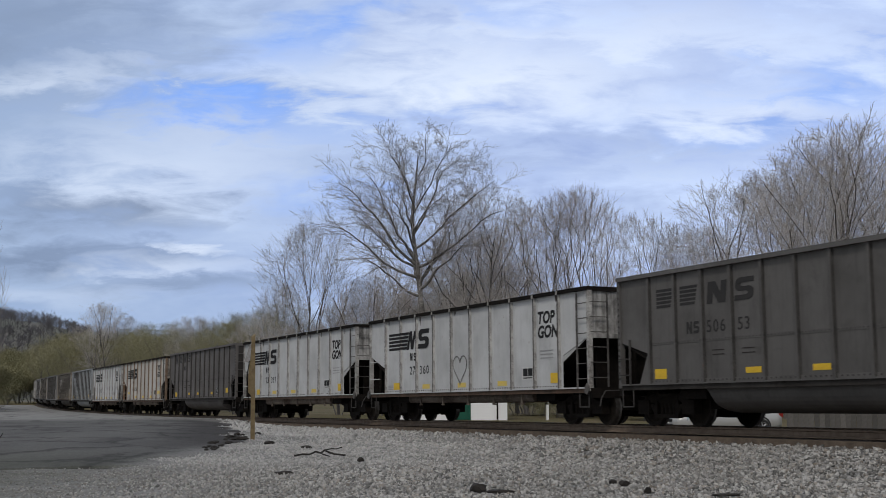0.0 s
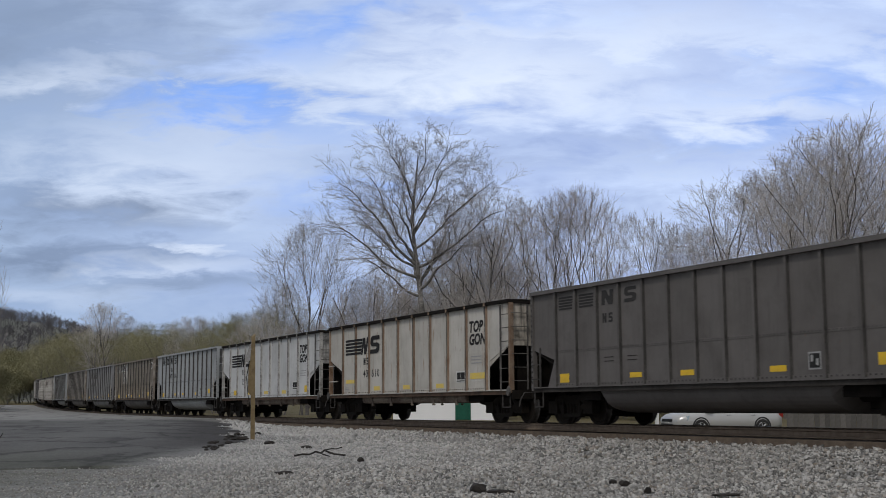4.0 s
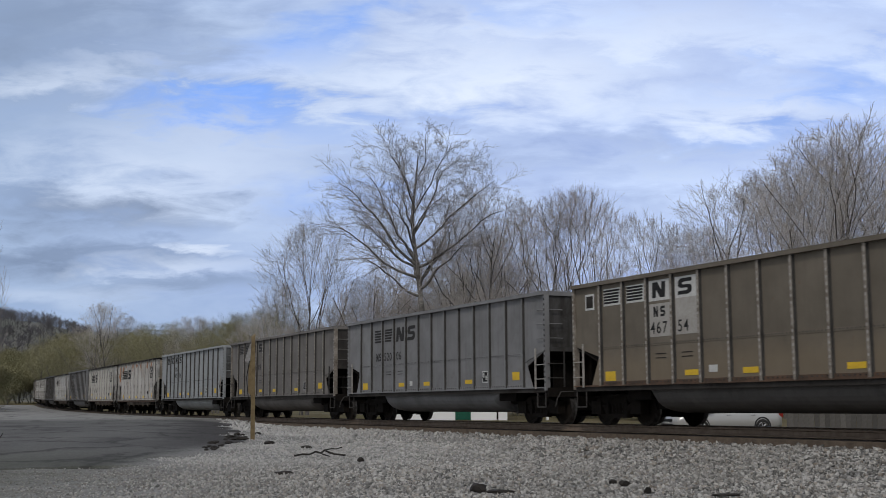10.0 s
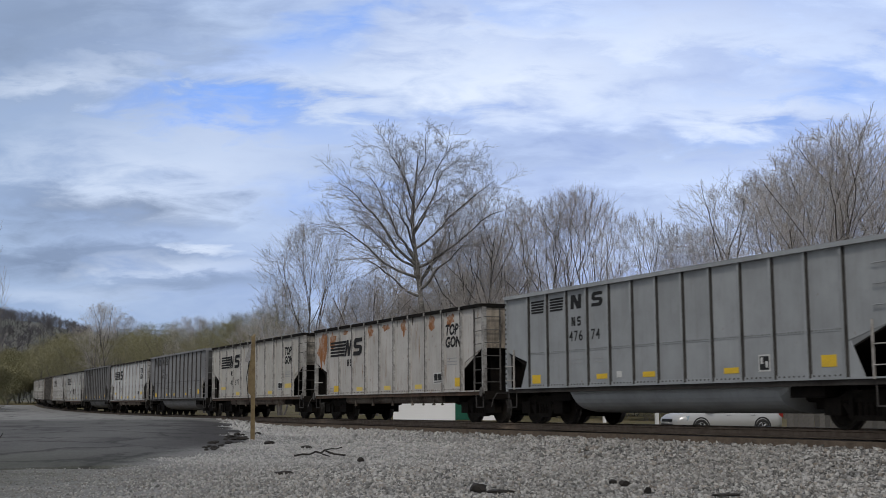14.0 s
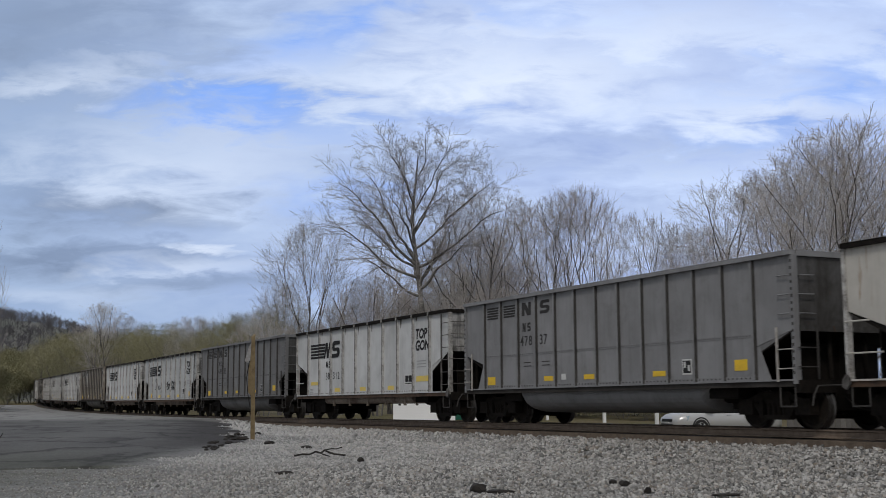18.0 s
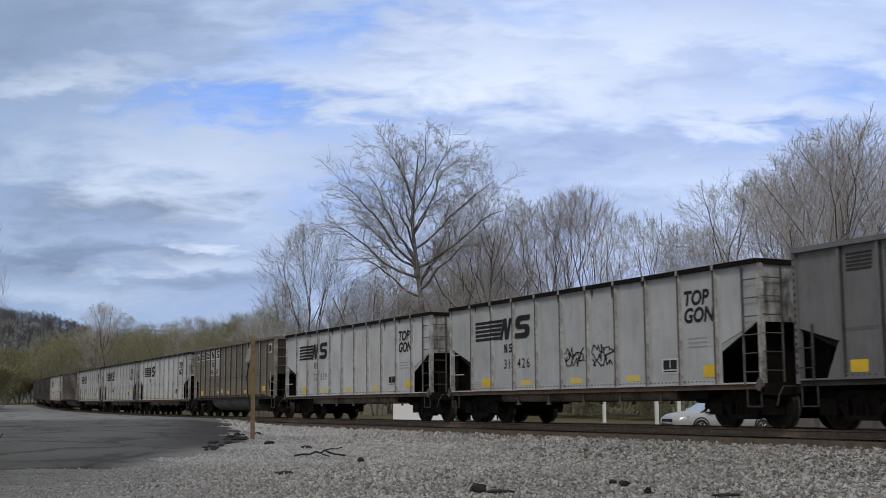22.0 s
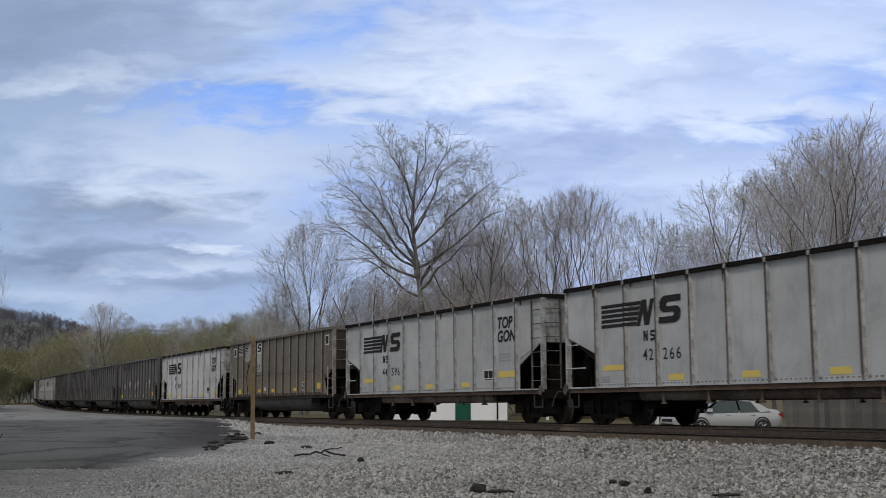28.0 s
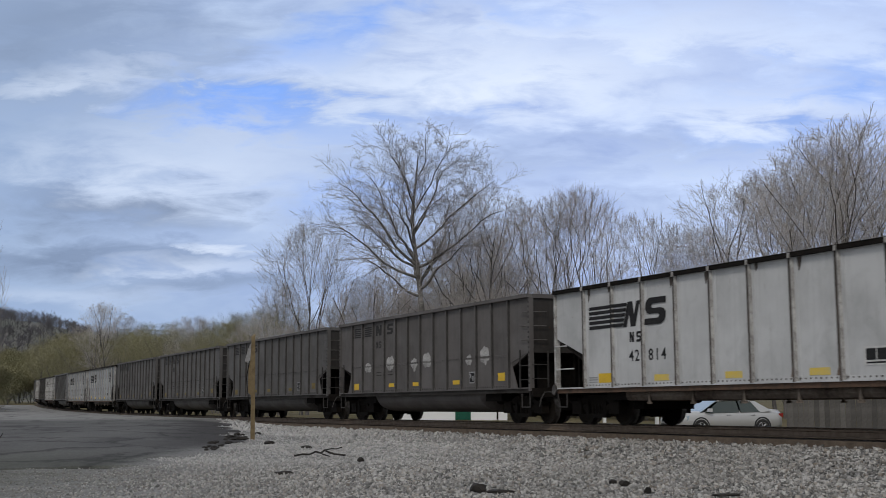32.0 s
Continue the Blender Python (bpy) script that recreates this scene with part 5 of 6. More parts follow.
tree_kind("poplar", twig="twigred", seed=23, height=16, trunk_r=0.15, first=0.12, limbs=9, open_=0.48, rise=1.0, thin=1.1, per=(6, 5, 6), broad=0.25, low=0.1, crook=1.6, stout=1.2, brushy=1.0)
tree_kind("locust", seed=37, height=15, trunk_r=0.18, lean=0.05, first=0.22, limbs=10, open_=0.75, rise=0.6, thin=1.2, per=(7, 6, 6), broad=0.30, low=0.25, crook=1.9, stout=1.25, brushy=0.95)
tree_kind("round", seed=41, height=16, trunk_r=0.2, first=0.16, limbs=10, open_=0.6, rise=0.8, thin=1.1, fork=0.16, per=(6, 6, 5), broad=0.37, low=0.05, crook=1.8, stout=0.95, brushy=0.95)
tree_kind("budding", twig="olivetwig", leaf="bud", leaf_n=4, leaf_size=0.05, seed=53, height=12, trunk_r=0.12, first=0.12, limbs=7, open_=0.65, rise=0.9, thin=1.1, fork=0.28, per=(5, 5, 5), broad=0.36, low=0.02, crook=1.2)
tree_kind("thicket", twig="twigred", seed=71, height=9, trunk_r=0.06, first=0.1, limbs=6, open_=0.5, rise=1.0, thin=0.95, fork=0.3, per=(5, 5, 4), broad=0.34, low=0.0, crook=1.2)
tree_kind("brush", twig="olivetwig", leaf="bud", leaf_n=8, leaf_size=0.06, seed=61, height=5, trunk_r=0.05, first=0.05, limbs=8, open_=0.8, rise=0.8, thin=0.9, fork=0.5, per=(5, 5, 5), broad=0.55, low=-0.1)
BARE = "bare grey-brown deciduous tree standing behind the railway"
# kind, picture column, depth, height, turn
for key, px, d, h, turn, wide in (
    ("sycamore", 748, 100, 24.2, 0.0, 1.04), ("fan", 546, 112, 17.4, 1.0, 1.05), ("fan", 497, 118, 12.5, 3.9, 0.95), ("fan", 640, 116, 12.6, 5.0, 1.1), ("round", 690, 120, 12.5, 0.3, 1.0), ("fan", 600, 124, 11.0, 2.2, 1.2), ("fan", 725, 122, 12.0, 0.6, 1.2), ("round", 765, 118, 11.5, 1.9, 1.1), ("fan", 815, 116, 13.5, 4.4, 1.1), ("round", 850, 120, 14.0, 3.4, 1.0), ("fan", 785, 128, 13.0, 2.9, 1.2), ("ash", 832, 108, 17.6, 0.9, 0.9), ("fan", 872, 114, 16.5, 2.3, 1.0), ("poplar", 800, 112, 15.5, 5.2, 1.1), ("round", 915, 118, 15.0, 4.1, 1.0),
    ("ash", 858, 104, 19.3, 2.4, 1.0), ("poplar", 890, 110, 17.0, 0.7, 1.0), ("poplar", 930, 104, 17.6, 1.9, 1.0), ("ash", 965, 100, 17.6, 3.2, 0.9),
    ("poplar", 1005, 108, 19.6, 4.0, 1.0), ("poplar", 1032, 102, 19.0, 5.1, 1.0), ("poplar", 1060, 112, 19.2, 0.2, 0.9), ("ash", 1146, 92, 15.4, 1.1, 0.7),
    ("round", 1180, 120, 12.5, 0.4, 1.0), ("round", 1230, 118, 14.0, 2.2, 1.0), ("ash", 1300, 84, 17.0, 4.4, 0.95), ("poplar", 1368, 96, 18.6, 1.4, 1.0),
    ("ash", 1385, 80, 16.4, 3.0, 0.8), ("round", 1482, 92, 21.2, 0.9, 0.85), ("fan", 1212, 100, 15.4, 1.7, 1.0), ("fan", 1256, 96, 14.6, 3.1, 1.0), ("round", 1525, 78, 19.2, 3.8, 1.15), ("ash", 1600, 84, 18.5, 5.0, 1.2),
    ("fan", 1500, 110, 19.0, 2.9, 1.0), ("ash", 700, 118, 15, 2.2, 1.1), ("locust", 800, 120, 15, 5.0, 1.0), ("poplar", 820, 125, 16, 1.2, 1.0),
    ("budding", 500, 130, 11.5, 0.5, 1.2), ("budding", 455, 140, 11.5, 2.5, 1.2), ("budding", 420, 150, 12.0, 4.0, 1.2), ("ash", 365, 165, 13.0, 1.0, 1.2),
    ("budding", 385, 160, 11.5, 3.3, 1.2), ("ash", 335, 175, 13.5, 2.8, 1.0), ("budding", 300, 180, 12.5, 1.7, 1.3), ("budding", 270, 190, 13.0, 5.5, 1.3),
    ("ash", 190, 200, 17.5, 0.8, 1.1), ("locust", 165, 210, 15.5, 2.0, 1.1), ("ash", 215, 205, 15.5, 4.8, 1.0), ("budding", 235, 200, 12.0, 0.1, 1.4),
    ("budding", 140, 220, 13.0, 2.1, 1.5), ("budding", 110, 230, 13.0, 4.1, 1.5), ("budding", 180, 215, 11.5, 3.0, 1.5), ("budding", 80, 240, 10.0, 1.0, 1.6),
    ("thicket", -46, 60, 10.4, 2.0, 0.42), ("budding", 155, 232, 13.5, 0.6, 1.6), ("budding", 205, 226, 14.0, 2.6, 1.6), ("budding", 258, 214, 13.5, 4.9, 1.5), ("budding", 318, 196, 12.5, 0.9, 1.4), ("budding", 100, 255, 12.5, 3.6, 1.6), ("budding", 350, 186, 11.5, 5.2, 1.4), ("budding", 410, 170, 12.0, 1.8, 1.3),
) + tuple(("thicket", 470 + 66 * i, 95 + 17 * ((i * 7) % 3), 7.5 + (i * 5) % 4 + i * 0.08, i * 1.3, 1.3) for i in range(18)) + tuple(
    ("brush", px, d, h, px * 0.1, 1.3) for px, d, h in ((915, 90, 2.8), (1020, 86, 2.6), (1075, 92, 3.2), (1120, 88, 3.0), (935, 92, 2.6), (960, 94, 2.8), (985, 83, 2.4), (1010, 90, 3.0), (1050, 82, 2.4), (1100, 78, 2.6), (1140, 75, 2.2), (1175, 80, 3.0),
    (-30, 120, 4.6), (-60, 124, 5.4), (-12, 140, 4.0), (-40, 150, 6.0), (20, 232, 6.0), (38, 235, 5.5), (40, 260, 9.0), (60, 255, 8.0), (20, 250, 9.5))):
    x, y = spot(px, d)
    plant(key, x, y, h, turn, "tall pale-barked sycamore with bare twisting limbs behind the railway" if key == "sycamore" else
          ("young tree with a haze of yellow-green buds behind the railway" if key == "budding" else
          ("leafing yellow-green brush beside the railway" if key == "brush" else "slender bare saplings in a thicket behind the railway" if key == "thicket" else BARE)), category="bush" if key in ("brush", "thicket") else "tree", wide=wide)
# ---------------------------------------------------------------- wooded hill in the distance
def hill_height(u, d):
    ridge = 0.0615 - 0.19 * max(0.0, u + 0.366) + 0.0016 * math.sin(u * 31) + 0.0012 * math.sin(u * 77 + 1)
    ridge = max(ridge, 0.004) + max(0.0, -0.37 - u) * 0.06
    return (ridge * 640 + 1.5) * smooth(300, 640, d) * (1 - 0.3 * smooth(700, 1000, d))


def build_hill():
    us, ds = np.linspace(-0.75, 0.12, 70), np.linspace(300, 1000, 50)
    v = [(u * d, d, LOW - 1.5 + hill_height(u, d) + 1.2 * noise.noise(Vector((u * 40, d * 0.05, 2)))) for d in ds for u in us]
    w = len(us)
    f = [(j * w + i, j * w + i + 1, (j + 1) * w + i + 1, (j + 1) * w + i) for j in range(len(ds) - 1) for i in range(w - 1)]
    me = bpy.data.meshes.new("hillside")
    me.from_pydata(v, [], f)
    me.polygons.foreach_set("use_smooth", [True] * len(f))
    ob = dress(new("hillside", me), plain("leaf_litter_slope", (0.13, 0.125, 0.11), (0.09, 0.10, 0.075), 0.03, 0.95))
    tagged(ob, "low wooded hill with brown leaf litter in the distance", "hill", kind="structure")
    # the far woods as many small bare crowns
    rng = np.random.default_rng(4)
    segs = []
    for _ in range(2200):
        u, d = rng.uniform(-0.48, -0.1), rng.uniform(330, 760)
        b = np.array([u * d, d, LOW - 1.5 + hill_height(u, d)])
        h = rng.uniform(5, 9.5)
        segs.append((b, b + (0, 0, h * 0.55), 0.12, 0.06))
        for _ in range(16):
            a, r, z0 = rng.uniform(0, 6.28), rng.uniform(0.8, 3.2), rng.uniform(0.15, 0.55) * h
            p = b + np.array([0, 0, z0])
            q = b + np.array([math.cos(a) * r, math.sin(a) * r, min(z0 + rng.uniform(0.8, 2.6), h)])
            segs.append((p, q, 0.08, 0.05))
    # distance haze is put into the twig colour: paler and bluish grey
    ob = dress(new("far_woods", tubes_mesh("far_woods", segs, 3)), plain("far_woods_with_haze", (0.14, 0.132, 0.145), (0.105, 0.105, 0.108), 0.02, 0.95, bump=0))
    tagged(ob, "bare woods in a haze-greyed tone covering the far hillside", "woods", kind="stuff")


build_hill()

# ---------------------------------------------------------------- wooden post by the crossing
def set_down(px, d):
    x, y = spot(px, d)
    return x, y, lie(x, y)


def build_post():
    x, y, z = set_down(451, 37.5)
    post = thing("wooden_post", pose(x, y, z - 0.3, 0, -0.6, 12), "tall weathered wooden post standing in the ballast", "post")
    w = 0.065
    g = Geo().hexa([(-w, -w, 0), (w, -w, 0), (w, w, 0), (-w, w, 0), (-w * 0.9, -w * 0.9, 3.42), (w * 0.9, -w * 0.9, 3.5), (w * 0.9, w * 0.9, 3.56), (-w * 0.9, w * 0.9, 3.48)])
    part("shaft", g, M["postwood"], post)
    part("side_board", Geo().hexa([(-0.155, -0.05, 1.75), (-0.065, -0.05, 1.65), (-0.065, 0.0, 1.65), (-0.155, 0.0, 1.75), (-0.135, -0.05, 3.0), (-0.06, -0.05, 3.05), (-0.06, 0.0, 3.05), (-0.135, 0.0, 3.0)]), M["postwood"], post)
    part("bracket", Geo().hexa([(-0.26, -0.06, 2.70), (-0.10, -0.06, 2.62), (-0.10, -0.03, 2.62), (-0.26, -0.03, 2.70), (-0.14, -0.06, 3.12), (-0.06, -0.06, 3.28), (-0.06, -0.03, 3.28), (-0.14, -0.03, 3.12)]), M["rod"], post, "grey metal plate")
    part("wire", bar([(-0.12, -0.07, 2.7), (-0.20, -0.08, 2.2), (-0.16, -0.08, 1.7), (-0.09, -0.07, 1.3)], 0.012), M["soot"], post)


build_post()

# ---------------------------------------------------------------- white shed with a green door
def build_weed():
    x, y, z = set_down(3, 28)
    weed = thing("dry_weed", pose(x, y, z), "dry dark weed stalk standing beside the tarred road", "weed")
    part("stem", bar([(-0.10, 0, -0.03), (-0.02, 0, 0.14), (0.05, 0.02, 0.27), (0.13, 0.02, 0.40)], 0.009), M["black"], weed)
    part("side_shoot", bar([(0.05, 0.02, 0.27), (0.04, 0.0, 0.36), (0.07, 0.0, 0.43)], 0.006), M["black"], weed)


build_weed()


def build_shed():
    x0, x1, yy, z = -3.1, 4.0, 76.0, BACK
    shed = thing("shed", pose((x0 + x1) / 2, yy, z), "white clapboard shed with a green door beyond the track", "shed")
    h, hw, dp, dx = 2.7, (x1 - x0) / 2, 5.0, (819 - 784) / 2140 * 76 - (x0 + x1) / 2
    white = plain("white_clapboard", (0.86, 0.86, 0.86), (0.80, 0.80, 0.80), 0.8, 0.6)
    wall = part("wall", Geo().box(-hw, dx - 0.42, -0.1, 0, 0, h).box(dx + 0.42, hw, -0.1, 0, 0, h).box(dx - 0.42, dx + 0.42, -0.1, 0, 2.1, h)
                .box(-hw, -hw + 0.1, 0, dp, 0, h).box(hw - 0.1, hw, 0, dp, 0, h).box(-hw, hw, dp, dp + 0.1, 0, h), white, shed)
    n = 15
    lap = Geo().hexa([(0, -0.106, 0), (1, -0.106, 0), (1, -0.10, 0), (0, -0.10, 0), (0, -0.103, h / n), (1, -0.103, h / n), (1, -0.10, h / n), (0, -0.10, h / n)]).mesh("clapboard")
    for i in range(n):
        for a, b in ((-hw, dx - 0.45), (dx + 0.45, hw)):
            part("clapboard", lap, white, wall, at=Matrix.Translation((a, 0, i * h / n)) @ Matrix.Diagonal((b - a, 1, 1, 1)))
    door = part("door", Geo().box(dx - 0.38, dx + 0.38, -0.09, -0.04, 0.04, 2.08), plain("green_door_paint", (0.012, 0.10, 0.065), (0.01, 0.08, 0.05), 3, 0.5), shed, "dark green painted door")
    part("door_panel", Geo().box(dx - 0.28, dx + 0.28, -0.10, -0.09, 0.2, 0.95).box(dx - 0.28, dx + 0.28, -0.10, -0.09, 1.1, 1.95), door.material_slots[0].material, door)
    part("door_frame", Geo().box(dx - 0.48, dx - 0.38, -0.15, -0.02, 0, 2.18).box(dx + 0.38, dx + 0.48, -0.15, -0.02, 0, 2.18).box(dx - 0.48, dx + 0.48, -0.15, -0.02, 2.08, 2.18), door.material_slots[0].material, shed)
    part("downpipe", Geo().tube((hw - 0.62, -0.2, 0.05), (hw - 0.62, -0.2, h), 0.05, n=8), M["soot"], shed, "black downpipe")
    part("roof", Geo().prism([(-0.5, h - 0.05), (dp / 2, h + 1.15), (dp + 0.6, h - 0.05), (dp + 0.6, h + 0.07), (dp / 2, h + 1.28), (-0.5, h + 0.07)], "x", -hw - 0.3, hw + 0.3), plain("grey_shingles", (0.12, 0.12, 0.125), (0.08, 0.08, 0.08), 2, 0.9), shed)
    part("gable", Geo().prism([(0, h), (dp, h), (dp / 2, h + 1.15)], "x", -hw, -hw + 0.1), white, shed)
    part("gable", Geo().prism([(0, h), (dp, h), (dp / 2, h + 1.15)], "x", hw - 0.1, hw), white, shed)


build_shed()

# ---------------------------------------------------------------- white posts
for px, d, h, r in ((967, 76, 1.9, 0.075), (1067, 70, 2.0, 0.08), (1159, 53, 1.75, 0.07), (1198, 60, 1.95, 0.07)):
    x, y, z = set_down(px, d)
    ob = thing("white_post", pose(x, y, z - 0.1, 0, 0, 15), "white painted wooden post at the edge of the lot", "post", "white posts beyond the track")
    part("shaft", Geo().box(-r, r, -r, r, 0, h + 0.1).hexa([(-r * 1.2, -r * 1.2, h + 0.1), (r * 1.2, -r * 1.2, h + 0.1), (r * 1.2, r * 1.2, h + 0.1), (-r * 1.2, r * 1.2, h + 0.1), (-r * 0.5, -r * 0.5, h + 0.17), (r * 0.5, -r * 0.5, h + 0.17), (r * 0.5, r * 0.5, h + 0.17), (-r * 0.5, r * 0.5, h + 0.17)]),
         plain("white_post_paint", (0.78, 0.78, 0.77), (0.66, 0.66, 0.64), 4, 0.6), ob)
    if px == 967:
        for a in (-38, 38):
            part("cross_arm", Geo().box(-0.26, 0.26, -0.11, -0.08, -0.05, 0.05), ob.children[0].material_slots[0].material, ob, at=pose(0, 0, 1.62, 0, a, 0))

# ---------------------------------------------------------------- board fence
def build_fence():
    wood = plain("weathered_boards", (0.125, 0.118, 0.11), (0.075, 0.07, 0.066), 1.6, 0.9, bump=0.5, random_part=0.3)
    fence = thing("board_fence", pose(16.4, 58, BACK, 0, 0, -8), "tall weathered grey-brown board fence behind the parked car", "fence")
    rnd = random.Random(3)
    me = Geo().box(-0.115, 0.115, -0.02, 0.0, 0, 2.3).mesh("board")
    for i in range(52):
        part("board", me, wood, fence, at=pose(0.12 + i * 0.24, rnd.uniform(-0.012, 0.012), rnd.uniform(-0.06, 0.03), 0, rnd.uniform(-0.4, 0.4), 0))
    for z in (0.4, 1.9):
        part("fence_rail", Geo().box(0, 12.5, 0.005, 0.06, z, z + 0.1), wood, fence)
    for i in range(6):
        part("fence_post", Geo().box(i * 2.5 - 0.05, i * 2.5 + 0.05, 0.06, 0.16, -0.1, 2.35), wood, fence)


build_fence()

# ---------------------------------------------------------------- parked sedan
def ring_loft(rows, close=True):
    """Skins rings of points, all of one length."""
    g = Geo()
    k = len(rows[0])
    for r in rows:
        g.v += [tuple(p) for p in r]
    for i in range(len(rows) - 1):
        for j in range(k if close else k - 1):
            a, b = i * k + j, i * k + (j + 1) % k
            g.f.append((a, b, b + k, a + k))
            g.m.append(0)
    if close:
        g.f.append(tuple(range(k)))
        g.f.append(tuple(range((len(rows) - 1) * k, len(rows) * k)))
        g.m += [0, 0]
    return g


def build_sedan():
    x, y = spot(1272, 50.5)
    car = thing("sedan", pose(x, y, BACK + 0.0, 0, 0, 180 + 16), "silver four-door sedan parked beyond the railway track", "car")
    N = Nodes("silver_car_paint")
    body_mat = N.done(N.mix(N.noise(1.5, 3), (0.50, 0.495, 0.485), (0.44, 0.437, 0.43)), 0.32, 0.35, None, 0.6)
    N = Nodes("tinted_glass")
    glass = N.done(N.mix(N.noise(2, 2), (0.03, 0.045, 0.04), (0.05, 0.06, 0.055)), 0.08, 0.0, None, 0.7)
    N = Nodes("windscreen_glass")
    screen = N.done(N.mix(N.noise(2, 2), (0.25, 0.32, 0.36), (0.35, 0.42, 0.46)), 0.08, 0.0, None, 0.8)
    tyre_m = plain("tyre_rubber", (0.02, 0.02, 0.02), (0.035, 0.034, 0.033), 12, 0.9)
    rim_m = plain("alloy_rim", (0.55, 0.55, 0.56), (0.42, 0.42, 0.43), 10, 0.3, 0.8)
    dark = plain("black_trim", (0.015, 0.015, 0.016), (0.03, 0.03, 0.03), 10, 0.5)
    # x forward; lower body in sections: x, half width, floor, belt, crown
    sec = [(-2.40, 0.62, 0.45, 0.80, 0.92), (-2.34, 0.80, 0.30, 0.86, 1.02), (-2.0, 0.87, 0.24, 0.90, 1.05), (-1.3, 0.90, 0.22, 0.92, 1.04), (0.0, 0.90, 0.20, 0.90, 0.98), (0.9, 0.90, 0.20, 0.88, 0.98),
           (1.4, 0.90, 0.22, 0.86, 0.97), (1.9, 0.89, 0.22, 0.82, 0.91), (2.25, 0.84, 0.22, 0.76, 0.84), (2.40, 0.74, 0.24, 0.68, 0.77), (2.46, 0.62, 0.30, 0.60, 0.68)]
    rows = [[(a, -w * 0.92, lo), (a, -w, lo + 0.16), (a, -w, be - 0.12), (a, -w * 0.95, be), (a, -w * 0.6, cr), (a, w * 0.6, cr), (a, w * 0.95, be), (a, w, be - 0.12), (a, w, lo + 0.16), (a, w * 0.92, lo)] for a, w, lo, be, cr in sec]
    body = part("body", ring_loft(rows), body_mat, car, smooth_faces=True)
    roof = [(-1.75, 0.74, 1.03, 0.30), (-1.05, 0.68, 1.38, 0.6), (-0.4, 0.66, 1.45, 0.6), (0.3, 0.65, 1.44, 0.6), (0.55, 0.65, 1.41, 0.6)]
    part("roof", ring_loft([[(a, -w, z - 0.05), (a, -w * 0.8, z), (a, w * 0.8, z), (a, w, z - 0.05)] for a, w, z, _ in roof]), body_mat, car, smooth_faces=True)
    for sd in (-1, 1):
        f0, f1 = sd * 0.86, sd * 0.68
        part("side_window", Geo().hexa([(-0.35, f0, 0.92), (1.2, f0, 0.90), (1.2, f0 - sd * 0.03, 0.90), (-0.35, f0 - sd * 0.03, 0.92), (-0.30, f1, 1.38), (0.5, f1, 1.36), (0.5, f1 - sd * 0.03, 1.36), (-0.30, f1 - sd * 0.03, 1.38)]), glass, car)
        part("side_window", Geo().hexa([(-1.30, f0, 0.95), (-0.43, f0, 0.92), (-0.43, f0 - sd * 0.03, 0.92), (-1.30, f0 - sd * 0.03, 0.95), (-0.95, f1, 1.34), (-0.38, f1, 1.38), (-0.38, f1 - sd * 0.03, 1.38), (-0.95, f1 - sd * 0.03, 1.34)]), glass, car)
        part("pillar", Geo().hexa([(-1.85, f0, 0.98), (-1.30, f0 + sd * 0.01, 0.92), (-1.30, f0 - sd * 0.1, 0.92), (-1.85, f0 - sd * 0.1, 0.98), (-1.15, f1, 1.38), (-0.93, f1 + sd * 0.01, 1.38), (-0.93, f1 - sd * 0.1, 1.38), (-1.15, f1 - sd * 0.1, 1.38)]), body_mat, car)
        part("mirror", Geo().hexa([(0.95, sd * 0.86, 0.94), (1.12, sd * 0.86, 0.94), (1.12, sd * 1.04, 0.96), (0.95, sd * 1.04, 0.96), (0.95, sd * 0.86, 1.08), (1.08, sd * 0.86, 1.08), (1.06, sd * 1.02, 1.09), (0.95, sd * 1.02, 1.09)]), body_mat, car)
        for hx in (-0.95, 0.15):
            part("door_handle", Geo().box(hx - 0.1, hx + 0.1, sd * 0.905 - 0.012, sd * 0.905 + 0.012, 0.80, 0.83), rim_m, car)
        part("headlight", Geo().hexa([(1.98, sd * 0.90, 0.62), (2.44, sd * 0.70, 0.58), (2.36, sd * 0.5, 0.58), (1.9, sd * 0.7, 0.62), (1.90, sd * 0.89, 0.80), (2.38, sd * 0.70, 0.71), (2.30, sd * 0.5, 0.71), (1.86, sd * 0.7, 0.80)]), screen, car, "clear headlight")
        part("tail_light", Geo().box(-2.39, -2.2, sd * 0.72 - 0.09, sd * 0.72 + 0.09, 0.72, 0.88), plain("red_lens", (0.30, 0.02, 0.015), (0.2, 0.015, 0.01), 8, 0.3), car)
        for wx in (-1.38, 1.40):
            wh = part("wheel", Geo().lathe([(-0.1, 0.2), (-0.11, 0.30), (-0.07, 0.33), (0.07, 0.33), (0.11, 0.30), (0.1, 0.2)], "y", (0, 0, 0), 22).lathe([(sd * 0.09, 0.0), (sd * 0.09, 0.22)], "y", (0, 0, 0), 22), tyre_m, car, at=(wx, sd * 0.82, 0.33), smooth_faces=True)
            part("arch", Geo().lathe([(-0.005, 0.33), (-0.005, 0.385), (0.005, 0.385), (0.005, 0.33)], "y", (0, 0, 0), 22), dark, car, at=(wx, sd * 0.905, 0.36))
            g = Geo().lathe([(sd * 0.09, 0.215), (sd * 0.105, 0.2), (sd * 0.095, 0.185)], "y", (0, 0, 0), 20).lathe([(sd * 0.105, 0.0), (sd * 0.105, 0.06), (sd * 0.085, 0.065)], "y", (0, 0, 0), 10)
            for k in range(5):
                a = 2 * math.pi * k / 5
                c, s_ = math.cos(a), math.sin(a)
                g.tube((c * 0.04, sd * 0.1, s_ * 0.04), (c * 0.195, sd * 0.095, s_ * 0.195), 0.034, n=5)
            part("rim", g, rim_m, wh)
